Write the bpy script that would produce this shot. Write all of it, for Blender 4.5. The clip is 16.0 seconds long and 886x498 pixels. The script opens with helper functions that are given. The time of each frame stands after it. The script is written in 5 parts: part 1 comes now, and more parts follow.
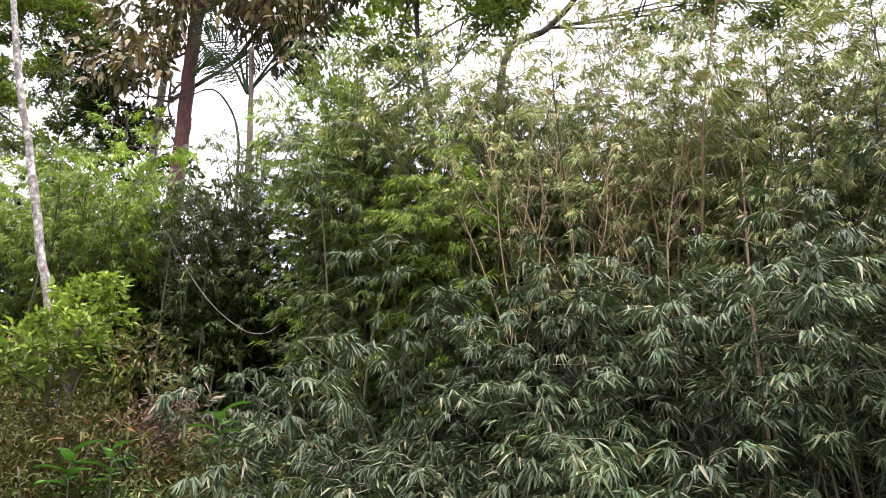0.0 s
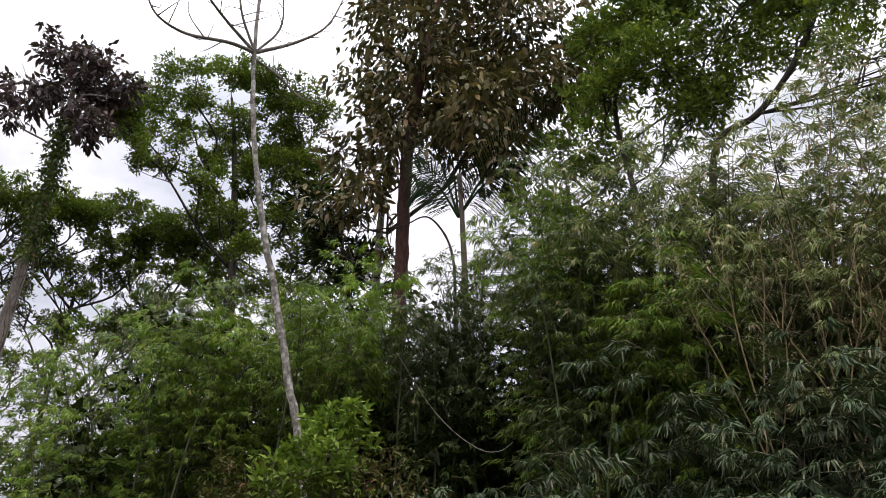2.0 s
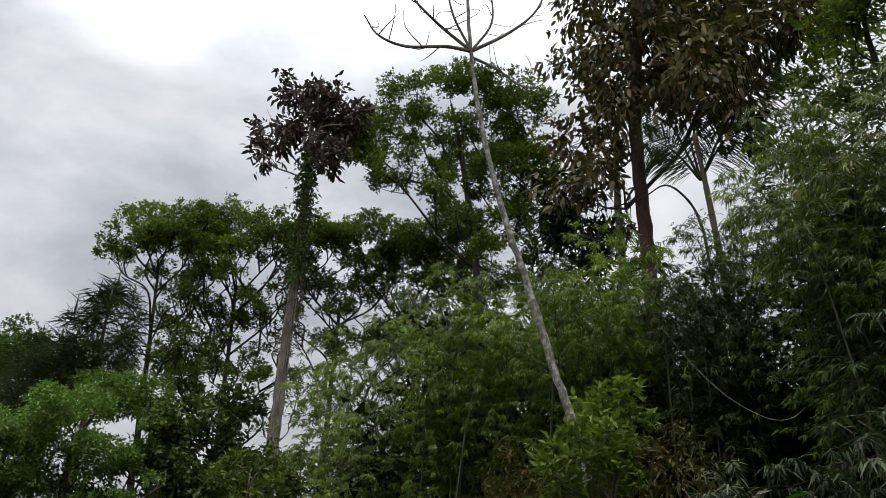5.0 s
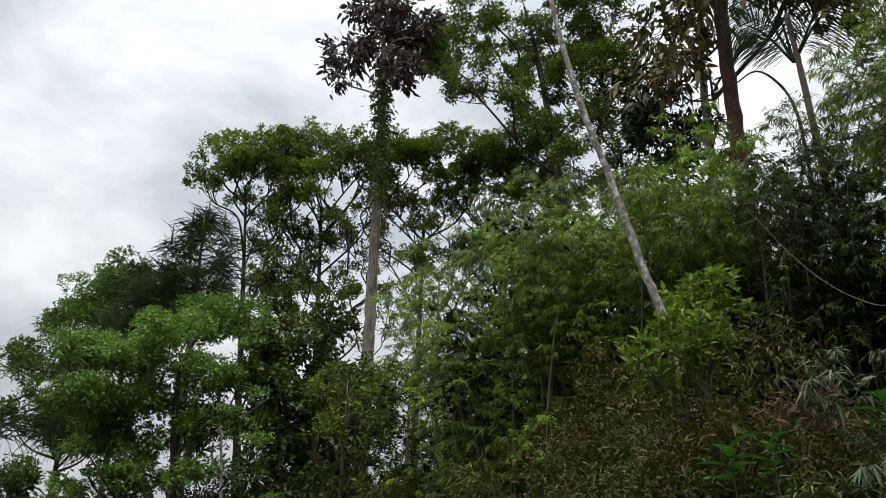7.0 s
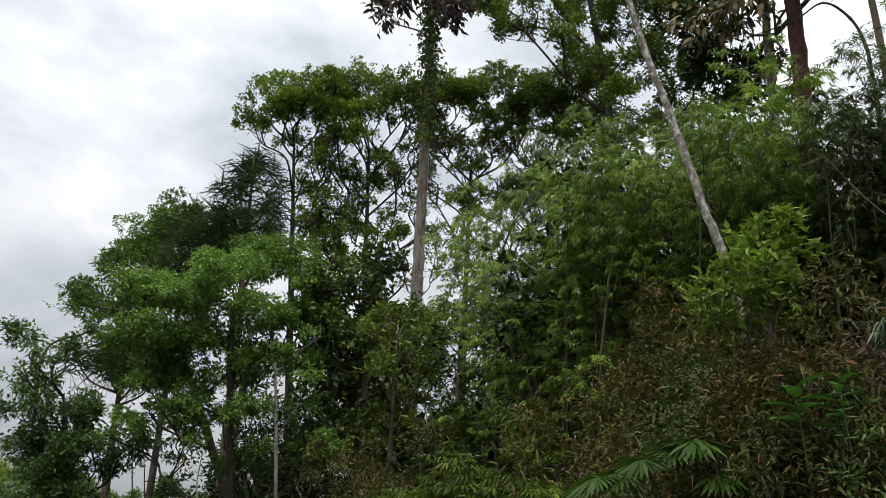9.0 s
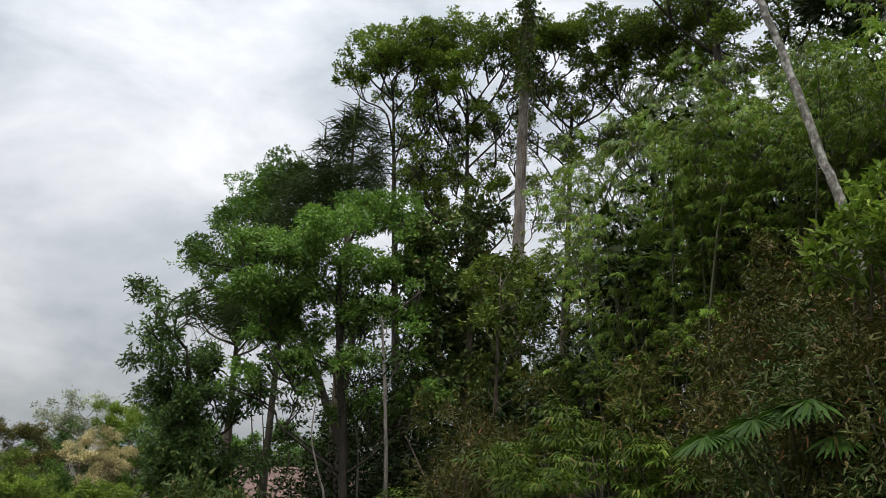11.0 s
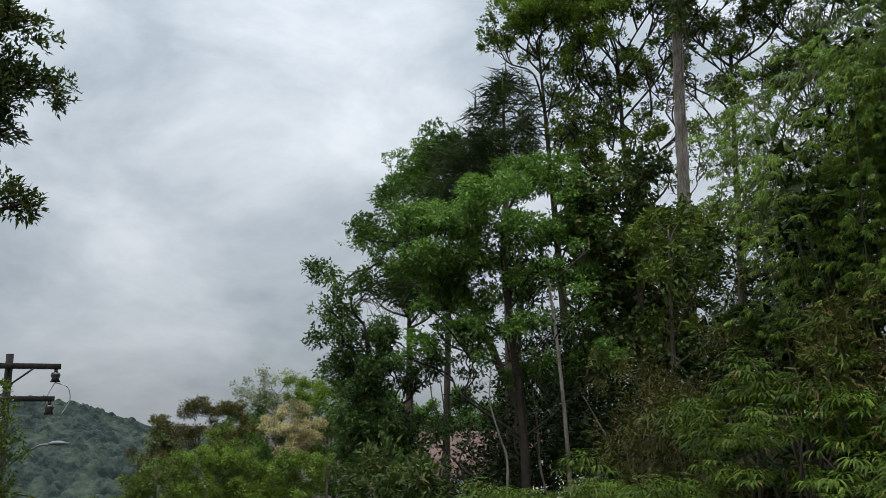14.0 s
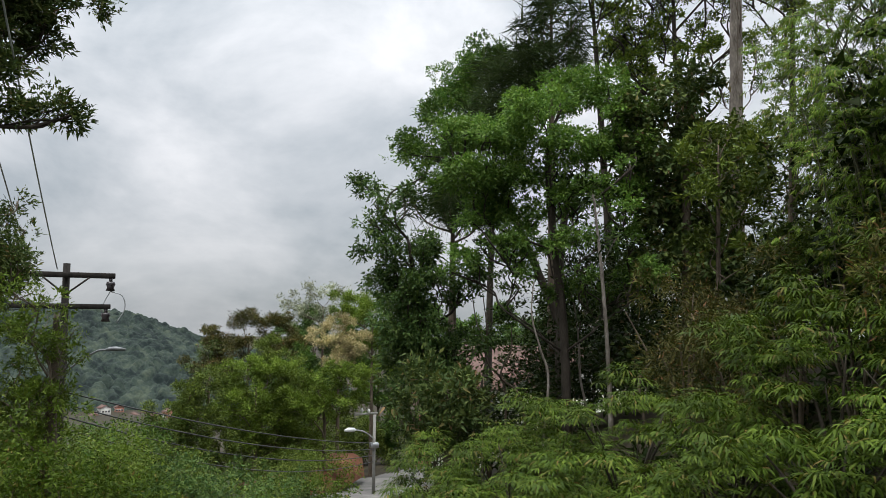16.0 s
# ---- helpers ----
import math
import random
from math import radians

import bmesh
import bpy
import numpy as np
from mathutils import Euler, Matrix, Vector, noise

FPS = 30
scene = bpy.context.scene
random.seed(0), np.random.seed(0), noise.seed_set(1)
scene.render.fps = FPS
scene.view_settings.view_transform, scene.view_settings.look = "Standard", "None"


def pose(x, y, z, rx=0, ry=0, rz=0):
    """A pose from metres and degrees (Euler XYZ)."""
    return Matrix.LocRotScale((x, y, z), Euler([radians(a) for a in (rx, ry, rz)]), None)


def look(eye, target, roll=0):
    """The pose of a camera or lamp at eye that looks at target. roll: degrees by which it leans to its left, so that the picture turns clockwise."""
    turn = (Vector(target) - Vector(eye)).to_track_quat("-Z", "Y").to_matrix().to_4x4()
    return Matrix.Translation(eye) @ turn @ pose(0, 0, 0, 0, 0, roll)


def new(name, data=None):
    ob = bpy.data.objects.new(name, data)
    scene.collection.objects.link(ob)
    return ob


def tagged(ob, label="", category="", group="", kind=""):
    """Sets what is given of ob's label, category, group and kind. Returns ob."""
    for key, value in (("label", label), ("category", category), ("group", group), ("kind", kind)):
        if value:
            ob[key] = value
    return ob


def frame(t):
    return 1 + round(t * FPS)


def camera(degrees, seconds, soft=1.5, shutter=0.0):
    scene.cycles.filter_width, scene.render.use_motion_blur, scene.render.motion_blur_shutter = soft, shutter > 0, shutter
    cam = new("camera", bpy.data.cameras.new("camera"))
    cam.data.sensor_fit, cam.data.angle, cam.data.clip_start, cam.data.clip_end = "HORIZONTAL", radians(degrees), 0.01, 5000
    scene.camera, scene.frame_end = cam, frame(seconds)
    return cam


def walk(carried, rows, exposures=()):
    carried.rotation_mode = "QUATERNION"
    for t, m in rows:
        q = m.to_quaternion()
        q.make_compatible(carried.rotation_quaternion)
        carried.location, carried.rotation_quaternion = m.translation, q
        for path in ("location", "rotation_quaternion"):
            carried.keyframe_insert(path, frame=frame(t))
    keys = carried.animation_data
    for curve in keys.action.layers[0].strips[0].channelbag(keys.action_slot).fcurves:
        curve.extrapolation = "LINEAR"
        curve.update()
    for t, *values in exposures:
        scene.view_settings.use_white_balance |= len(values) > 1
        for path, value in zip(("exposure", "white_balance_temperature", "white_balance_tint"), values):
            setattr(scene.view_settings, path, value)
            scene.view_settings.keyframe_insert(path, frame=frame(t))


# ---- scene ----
# Camera: one observer on the road, turning from the bamboo bank to the valley.
cam = camera(57.23, 16.0, soft=0.5)
ROWS = [
    (0, 0.27, -0.075, 1.62, 110.69, 1.34, 0.51),
    (0.5, 0.255, -0.06, 1.642, 113.66, 0.5, 2.93),
    (1, 0.217, -0.082, 1.64, 117.24, 0.68, 4.27),
    (1.5, 0.176, -0.084, 1.639, 118.36, 0.81, 9.58),
    (2, 0.12, -0.059, 1.627, 118.76, -0.09, 15.81),
    (2.5, 0.09, -0.046, 1.627, 118.96, 0.42, 20.51),
    (3, 0.071, -0.042, 1.616, 119.32, 0.35, 23.87),
    (3.5, 0.064, -0.039, 1.617, 118.86, -0.21, 25.46),
    (4, 0.033, -0.052, 1.615, 118.52, -0.21, 29.19),
    (4.2, 0.034, -0.066, 1.614, 118.54, -0.09, 30.39),
    (6.3, -0.195, 0.135, 1.56, 115.56, -0.91, 39.83),
    (6.5, -0.19, 0.137, 1.552, 114.47, -0.34, 40.46),
    (7, -0.104, 0.131, 1.545, 111.91, -0.07, 40.91),
    (7.5, -0.096, 0.173, 1.552, 109.96, -0.75, 40.83),
    (8, -0.165, 0.116, 1.54, 109.26, -0.82, 41.02),
    (8.5, -0.215, 0.095, 1.537, 108.37, -1.43, 42.19),
    (9, -0.221, 0.082, 1.53, 107.8, -1.21, 43.79),
    (9.2, -0.23, 0.079, 1.531, 107.33, -1.39, 44.63),
    (11.5, -0.163, 0.02, 1.633, 103.63, -2, 52.39),
    (12, -0.118, -0.061, 1.646, 102.36, -1.22, 55.16),
    (12.5, -0.219, -0.063, 1.641, 98.44, 2.26, 61.24),
    (13, -0.281, 0.035, 1.645, 100.39, 1.22, 63.1),
    (13.5, -0.266, 0.019, 1.637, 101.54, 0.24, 61.84),
    (14, -0.223, -0.028, 1.628, 101.25, 0.54, 62.98),
    (14.5, -0.227, -0.007, 1.615, 100.37, 0.54, 63.4),
    (15, -0.202, -0.074, 1.618, 98.68, 0.3, 64.3),
    (15.5, -0.214, -0.032, 1.594, 96.66, -0.2, 65.55),
    (16, -0.228, -0.022, 1.587, 95.39, -0.41, 65.95),
]
EXPOSURES = [(0.0, 1.8, 6500, 28), (0.5, 1.5, 6500, 27), (1.0, 1.0, 6500, 25), (1.5, 0.7, 6500, 22), (2.0, 0.2, 6500, 19), (2.5, -0.25, 6500, 17), (4.2, -0.4, 6500, 14), (6.3, -0.25, 6500, 9), (7.0, 0.0, 6500, 9), (9.0, 0.1, 6500, 11), (12.0, 0.0, 6450, 9), (13.5, -0.17, 6150, 7), (15.0, -0.1, 6250, 8), (16.0, 0.1, 6450, 10)]
walk(cam, [(t, pose(x, y, z, rx, ry, rz)) for t, x, y, z, rx, ry, rz in ROWS], EXPOSURES)

# ---- world: overcast sky with soft cloud, and a weak wide sun ----
SUN_EL, SUN_AZ = radians(72), radians(150)
world = bpy.data.worlds.new("overcast_sky")
scene.world = world
world.use_nodes = True
wn, wl = world.node_tree.nodes, world.node_tree.links
wn.clear()
w_out = wn.new("ShaderNodeOutputWorld")
w_bg = wn.new("ShaderNodeBackground")
w_sky = wn.new("ShaderNodeTexSky")
w_sky.sky_type, w_sky.sun_disc = "NISHITA", False
w_sky.sun_elevation, w_sky.sun_rotation = SUN_EL, SUN_AZ
w_co = wn.new("ShaderNodeTexCoord")
w_map = wn.new("ShaderNodeMapping")
w_map.inputs["Scale"].default_value = (1.0, 1.0, 1.9)
w_map.inputs["Location"].default_value = (0.35, 0.1, 0.2)
w_n1 = wn.new("ShaderNodeTexNoise")
w_n1.inputs["Scale"].default_value = 3.4
w_n1.inputs["Detail"].default_value = 7
w_n1.inputs["Roughness"].default_value = 0.56
w_n1.inputs["Distortion"].default_value = 0.25
w_ramp = wn.new("ShaderNodeValToRGB")
w_ramp.color_ramp.elements[0].position, w_ramp.color_ramp.elements[0].color = 0.36, (0.60, 0.655, 0.705, 1)
w_ramp.color_ramp.elements[1].position, w_ramp.color_ramp.elements[1].color = 0.66, (1.11, 1.12, 1.15, 1)
w_sep = wn.new("ShaderNodeSeparateXYZ")
w_up = wn.new("ShaderNodeMapRange")
w_up.inputs["From Min"].default_value, w_up.inputs["From Max"].default_value = -0.02, 0.48
w_up.inputs["To Min"].default_value, w_up.inputs["To Max"].default_value = 0.52, 1.14
w_top = wn.new("ShaderNodeMapRange")
w_top.inputs["From Min"].default_value, w_top.inputs["From Max"].default_value = 0.6, 0.95
w_top.inputs["To Min"].default_value, w_top.inputs["To Max"].default_value = 1.0, 4.4
w_gain = wn.new("ShaderNodeMath")
w_gain.operation = "MULTIPLY"
w_mul = wn.new("ShaderNodeVectorMath")
w_mul.operation = "SCALE"
w_dim = wn.new("ShaderNodeVectorMath")
w_dim.operation = "SCALE"
w_dim.inputs["Scale"].default_value = 0.08
w_mix = wn.new("ShaderNodeMix")
w_mix.data_type = "RGBA"
w_mix.inputs["Factor"].default_value = 0.9
wl.new(w_co.outputs["Generated"], w_map.inputs["Vector"])
wl.new(w_map.outputs["Vector"], w_n1.inputs["Vector"])
wl.new(w_n1.outputs["Fac"], w_ramp.inputs["Fac"])
wl.new(w_co.outputs["Generated"], w_sep.inputs["Vector"])
wl.new(w_sep.outputs["Z"], w_up.inputs["Value"])
wl.new(w_ramp.outputs["Color"], w_mul.inputs[0])
wl.new(w_sep.outputs["Z"], w_top.inputs["Value"])
wl.new(w_up.outputs["Result"], w_gain.inputs[0])
wl.new(w_top.outputs["Result"], w_gain.inputs[1])
wl.new(w_gain.outputs["Value"], w_mul.inputs["Scale"])
wl.new(w_sky.outputs["Color"], w_dim.inputs[0])
wl.new(w_dim.outputs["Vector"], w_mix.inputs["A"])
wl.new(w_mul.outputs["Vector"], w_mix.inputs["B"])
wl.new(w_mix.outputs["Result"], w_bg.inputs["Color"])
w_bg.inputs["Strength"].default_value = 1.0
wl.new(w_bg.outputs["Background"], w_out.inputs["Surface"])

sun_data = bpy.data.lights.new("sun", "SUN")
sun_data.energy, sun_data.angle, sun_data.color = 1.5, radians(30), (1.0, 0.97, 0.92)
sun = new("sun", sun_data)
sun.matrix_world = look((0, 0, 60), (-60 * math.cos(SUN_EL) * math.sin(SUN_AZ), 60 * math.cos(SUN_EL) * -math.cos(SUN_AZ), 60 - 60 * math.sin(SUN_EL)))


# ---- materials ----
def node_material(name):
    m = bpy.data.materials.new(name)
    m.use_nodes = True
    n, l = m.node_tree.nodes, m.node_tree.links
    n.clear()
    return m, n, l


def ramp(n, stops):
    r = n.new("ShaderNodeValToRGB")
    e = r.color_ramp.elements
    e[0].position, e[0].color = stops[0][0], (*stops[0][1], 1)
    e[1].position, e[1].color = stops[-1][0], (*stops[-1][1], 1)
    for p, c in stops[1:-1]:
        x = e.new(p)
        x.color = (*c, 1)
    return r


def leaf_material(name, stops, see_through=0.2, rough=0.42, patch=0.7, gloss=0.05):
    """Leaves: each leaf takes its own colour from the stops; patches of the crown differ; light shines through."""
    m, n, l = node_material(name)
    out = n.new("ShaderNodeOutputMaterial")
    geo = n.new("ShaderNodeNewGeometry")
    r = ramp(n, stops)
    l.new(geo.outputs["Random Per Island"], r.inputs["Fac"])
    co = n.new("ShaderNodeTexCoord")
    no = n.new("ShaderNodeTexNoise")
    no.inputs["Scale"].default_value, no.inputs["Detail"].default_value = patch, 3
    l.new(co.outputs["Object"], no.inputs["Vector"])
    hs = n.new("ShaderNodeHueSaturation")
    va = n.new("ShaderNodeMapRange")
    va.inputs["From Min"].default_value, va.inputs["From Max"].default_value = 0.3, 0.7
    va.inputs["To Min"].default_value, va.inputs["To Max"].default_value = 0.5, 1.6
    l.new(no.outputs["Fac"], va.inputs["Value"])
    l.new(va.outputs["Result"], hs.inputs["Value"])
    l.new(r.outputs["Color"], hs.inputs["Color"])
    p = n.new("ShaderNodeBsdfPrincipled")
    p.inputs["Roughness"].default_value = rough
    p.inputs["Specular IOR Level"].default_value = gloss
    l.new(hs.outputs["Color"], p.inputs["Base Color"])
    t = n.new("ShaderNodeBsdfTranslucent")
    br = n.new("ShaderNodeMix")
    br.data_type, br.blend_type = "RGBA", "MULTIPLY"
    br.inputs["Factor"].default_value = 1.0
    br.inputs["B"].default_value = (1.35, 1.5, 0.8, 1)
    l.new(hs.outputs["Color"], br.inputs["A"])
    l.new(br.outputs["Result"], t.inputs["Color"])
    mx = n.new("ShaderNodeMixShader")
    mx.inputs["Fac"].default_value = 0.6 * see_through
    l.new(p.outputs["BSDF"], mx.inputs[1])
    l.new(t.outputs["BSDF"], mx.inputs[2])
    l.new(mx.outputs["Shader"], out.inputs["Surface"])
    return m


def rough_material(name, stops, scale=6.0, stretch=(1, 1, 1), rough=0.85, bump=0.4, fine=40.0, metal=0.0):
    """Bark, earth, plaster, asphalt: two scales of colour change and relief."""
    m, n, l = node_material(name)
    out = n.new("ShaderNodeOutputMaterial")
    co = n.new("ShaderNodeTexCoord")
    mp = n.new("ShaderNodeMapping")
    mp.inputs["Scale"].default_value = stretch
    l.new(co.outputs["Object"], mp.inputs["Vector"])
    a = n.new("ShaderNodeTexNoise")
    a.inputs["Scale"].default_value, a.inputs["Detail"].default_value, a.inputs["Roughness"].default_value = scale, 8, 0.65
    b = n.new("ShaderNodeTexNoise")
    b.inputs["Scale"].default_value, b.inputs["Detail"].default_value = fine, 4
    l.new(mp.outputs["Vector"], a.inputs["Vector"])
    l.new(mp.outputs["Vector"], b.inputs["Vector"])
    ad = n.new("ShaderNodeMath")
    ad.operation = "MULTIPLY_ADD"
    ad.inputs[1].default_value = 0.35
    l.new(b.outputs["Fac"], ad.inputs[0])
    sc = n.new("ShaderNodeMath")
    sc.operation = "MULTIPLY_ADD"
    sc.inputs[1].default_value, sc.inputs[2].default_value = 1.3, -0.33
    l.new(a.outputs["Fac"], sc.inputs[0])
    l.new(sc.outputs["Value"], ad.inputs[2])
    r = ramp(n, stops)
    l.new(ad.outputs["Value"], r.inputs["Fac"])
    p = n.new("ShaderNodeBsdfPrincipled")
    p.inputs["Roughness"].default_value, p.inputs["Metallic"].default_value = rough, metal
    p.inputs["Specular IOR Level"].default_value = 0.5 if rough < 0.6 else 0.18
    l.new(r.outputs["Color"], p.inputs["Base Color"])
    bp = n.new("ShaderNodeBump")
    bp.inputs["Strength"].default_value, bp.inputs["Distance"].default_value = bump, 0.02
    l.new(ad.outputs["Value"], bp.inputs["Height"])
    l.new(bp.outputs["Normal"], p.inputs["Normal"])
    l.new(p.outputs["BSDF"], out.inputs["Surface"])
    return m


M_BAMBOO = leaf_material("bamboo_leaf", [(0, (0.036, 0.06, 0.019)), (0.45, (0.066, 0.1, 0.03)), (0.8, (0.1, 0.135, 0.042)), (0.93, (0.15, 0.15, 0.06)), (1, (0.23, 0.17, 0.1))])
M_BAMBOO_FRESH = leaf_material("fresh_bamboo_leaf", [(0, (0.0660, 0.1176, 0.0168)), (0.5, (0.1140, 0.1860, 0.0240)), (0.9, (0.1800, 0.2520, 0.0384)), (1, (0.3000, 0.2280, 0.0960))], 0.35)
M_BAMBOO_OLIVE = leaf_material("olive_bamboo_leaf", [(0, (0.10, 0.135, 0.046)), (0.5, (0.17, 0.21, 0.072)), (0.85, (0.25, 0.27, 0.11)), (0.94, (0.35, 0.265, 0.16)), (1, (0.46, 0.34, 0.25))])
M_GREY_GREEN = leaf_material("silvery_bamboo_leaf", [(0, (0.0245, 0.0416, 0.0192)), (0.6, (0.0476, 0.0736, 0.0318)), (0.88, (0.0782, 0.1056, 0.0459)), (0.95, (0.1428, 0.1280, 0.0666)), (1, (0.1904, 0.1680, 0.1036))], 0.15, 0.45, 0.9, 0.12)
M_BANK = leaf_material("bank_frond_leaf", [(0, (0.03, 0.054, 0.008)), (0.5, (0.056, 0.09, 0.012)), (0.92, (0.095, 0.135, 0.018)), (1, (0.14, 0.09, 0.035))], 0.3)
M_SHRUB = leaf_material("olive_shrub_leaf", [(0, (0.0315, 0.0374, 0.0117)), (0.5, (0.0679, 0.0684, 0.0189)), (0.92, (0.1056, 0.0928, 0.0297)), (1, (0.2037, 0.0959, 0.0482))])
M_YELLOW = leaf_material("yellow_green_leaf", [(0, (0.0684, 0.1187, 0.0198)), (0.5, (0.1140, 0.1710, 0.0252)), (1, (0.1805, 0.2375, 0.0396))], 0.35)
# Near-black: the shade inside thicket and wood is put into this leaf colour.
M_SHADE_LEAF = leaf_material("shade_dark_leaf", [(0, (0.00904, 0.0166, 0.00401)), (0.6, (0.0158, 0.0269, 0.00585)), (0.95, (0.0249, 0.0362, 0.00685)), (1, (0.0515, 0.0347, 0.018))], 0.2)
M_RED_CROWN = leaf_material("drooping_brownish_leaf", [(0, (0.0518, 0.0552, 0.0210)), (0.5, (0.1037, 0.0936, 0.0360)), (0.85, (0.1598, 0.1255, 0.0562)), (1, (0.2592, 0.1756, 0.0900))], 0.14, 0.45, 0.7, 0.1)
M_PURPLE = leaf_material("purplish_leaf", [(0, (0.0499, 0.0385, 0.0417)), (0.5, (0.0875, 0.0641, 0.0669)), (1, (0.1380, 0.1083, 0.0951))], 0.12)
M_UMBRELLA = leaf_material("umbrella_crown_leaf", [(0, (0.0522, 0.0859, 0.0231)), (0.5, (0.0963, 0.1426, 0.0269)), (1, (0.1774, 0.2142, 0.0284))], 0.3, patch=0.35)
M_ROUND = leaf_material("rounded_crown_leaf", [(0, (0.0363, 0.0811, 0.0206)), (0.6, (0.0664, 0.1205, 0.0240)), (1, (0.1203, 0.1758, 0.0360))], 0.25, patch=0.4)
M_FEATHER = leaf_material("feathery_leaf", [(0, (0.0555, 0.1088, 0.0262)), (0.5, (0.0940, 0.1649, 0.0338)), (1, (0.1539, 0.2310, 0.0482))], 0.35, patch=0.5)
M_DEEP = leaf_material("deep_green_leaf", [(0, (0.0382, 0.0743, 0.0255)), (0.6, (0.0663, 0.1110, 0.0318)), (1, (0.1123, 0.1612, 0.0435))], 0.28)
M_VINE = leaf_material("vine_leaf", [(0, (0.0366, 0.06, 0.021)), (0.6, (0.0658, 0.092, 0.028)), (0.93, (0.0976, 0.12, 0.0324)), (1, (0.181, 0.11, 0.0585))], 0.2)
M_NEEDLE = leaf_material("pine_needle", [(0, (0.0260, 0.0454, 0.0176)), (1, (0.0621, 0.0830, 0.0286))], 0.15)
M_DRY = leaf_material("dry_leaf", [(0, (0.0701, 0.0472, 0.0309)), (0.6, (0.1162, 0.0810, 0.0530)), (1, (0.1740, 0.1359, 0.0998))], 0.2)
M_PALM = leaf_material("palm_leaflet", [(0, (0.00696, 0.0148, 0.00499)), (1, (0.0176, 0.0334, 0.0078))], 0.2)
M_FAN = leaf_material("fan_palm_leaf", [(0, (0.0259, 0.0556, 0.0112)), (1, (0.0436, 0.0853, 0.0142))], 0.3)
M_BROAD = leaf_material("broad_leaf", [(0, (0.0352, 0.101, 0.0189)), (1, (0.0574, 0.139, 0.0246))], 0.3)
M_CREAM = leaf_material("cream_blossom", [(0, (0.2737, 0.2231, 0.1179)), (0.6, (0.4095, 0.3354, 0.1890)), (1, (0.0885, 0.1232, 0.0370))], 0.25)
M_GREYCROWN = leaf_material("grey_crown_leaf", [(0, (0.167, 0.194, 0.125)), (1, (0.309, 0.309, 0.227))], 0.2)
M_VALLEY = leaf_material("valley_leaf", [(0, (0.0448, 0.0706, 0.0165)), (0.6, (0.0857, 0.116, 0.0218)), (1, (0.132, 0.158, 0.0304))], 0.28, patch=0.5)
M_VALLEY_LIGHT = leaf_material("valley_light_leaf", [(0, (0.0612, 0.1032, 0.0142)), (0.6, (0.1056, 0.1528, 0.0212)), (1, (0.1512, 0.1880, 0.0387))], 0.3, patch=0.5)

M_BARK_RED = rough_material("reddish_bark", [(0.25, (0.0305, 0.0151, 0.0129)), (0.55, (0.0792, 0.0378, 0.0306)), (0.8, (0.136, 0.0807, 0.0668))], 5, (0.642, 0.642, 0.228))
M_BARK_PALE = rough_material("pale_lichen_bark", [(0.34, (0.075, 0.068, 0.056)), (0.5, (0.155, 0.142, 0.118)), (0.64, (0.33, 0.315, 0.28))], 14, (1, 1, 0.7))
M_BARK_GREY = rough_material("grey_bark", [(0.25, (0.072, 0.06, 0.048)), (0.55, (0.176, 0.152, 0.128)), (0.8, (0.304, 0.28, 0.248))], 5, (0.8, 0.8, 0.28))
M_BARK_DARK = rough_material("dark_bark", [(0.25, (0.02, 0.017, 0.013)), (0.6, (0.055, 0.045, 0.035)), (0.85, (0.11, 0.095, 0.075))], 6, (1, 1, 0.3))
M_BARK_BROWN = rough_material("brown_bark", [(0.25, (0.05, 0.038, 0.028)), (0.6, (0.12, 0.095, 0.07)), (0.85, (0.22, 0.18, 0.14))], 6, (1, 1, 0.3))
M_CULM = rough_material("bamboo_culm", [(0.25, (0.03, 0.036, 0.012)), (0.6, (0.065, 0.066, 0.024)), (0.85, (0.13, 0.11, 0.05))], 3, (0.6, 0.6, 0.24), 0.5, 0.15)
M_CULM_DRY = rough_material("dry_culm", [(0.25, (0.136, 0.096, 0.048)), (0.6, (0.264, 0.2, 0.104)), (0.85, (0.368, 0.304, 0.184))], 3, (0.8, 0.8, 0.32), 0.6, 0.2)
M_STICK = rough_material("dead_reddish_stick", [(0.25, (0.1360, 0.0700, 0.0495)), (0.6, (0.2550, 0.1700, 0.1210)), (0.85, (0.3570, 0.3100, 0.2200))], 4, (1, 1, 0.3), 0.7, 0.2)
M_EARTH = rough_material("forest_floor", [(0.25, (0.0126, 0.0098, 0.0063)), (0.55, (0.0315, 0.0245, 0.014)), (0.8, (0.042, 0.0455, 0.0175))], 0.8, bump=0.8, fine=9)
M_REDEARTH = rough_material("red_earth", [(0.25, (0.0660, 0.0270, 0.0140)), (0.6, (0.1320, 0.0540, 0.0280)), (0.85, (0.1760, 0.0900, 0.0490))], 1.4, bump=0.8, fine=12)
M_ASPHALT = rough_material("worn_asphalt", [(0.25, (0.0798, 0.0762, 0.0708)), (0.6, (0.16, 0.154, 0.142)), (0.85, (0.228, 0.217, 0.199))], 0.7, bump=0.3, fine=60)
M_POLE = rough_material("tarred_wood", [(0.25, (0.012, 0.010, 0.009)), (0.6, (0.03, 0.026, 0.022)), (0.85, (0.06, 0.05, 0.045))], 5, (1, 1, 0.2))
M_CONCRETE = rough_material("concrete", [(0.25, (0.168, 0.161, 0.147)), (0.6, (0.252, 0.245, 0.224)), (0.85, (0.322, 0.315, 0.294))], 3, bump=0.2)
M_METAL = rough_material("galvanised_metal", [(0.25, (0.35, 0.36, 0.37)), (0.85, (0.55, 0.56, 0.57))], 8, rough=0.4, bump=0.05, metal=0.9)
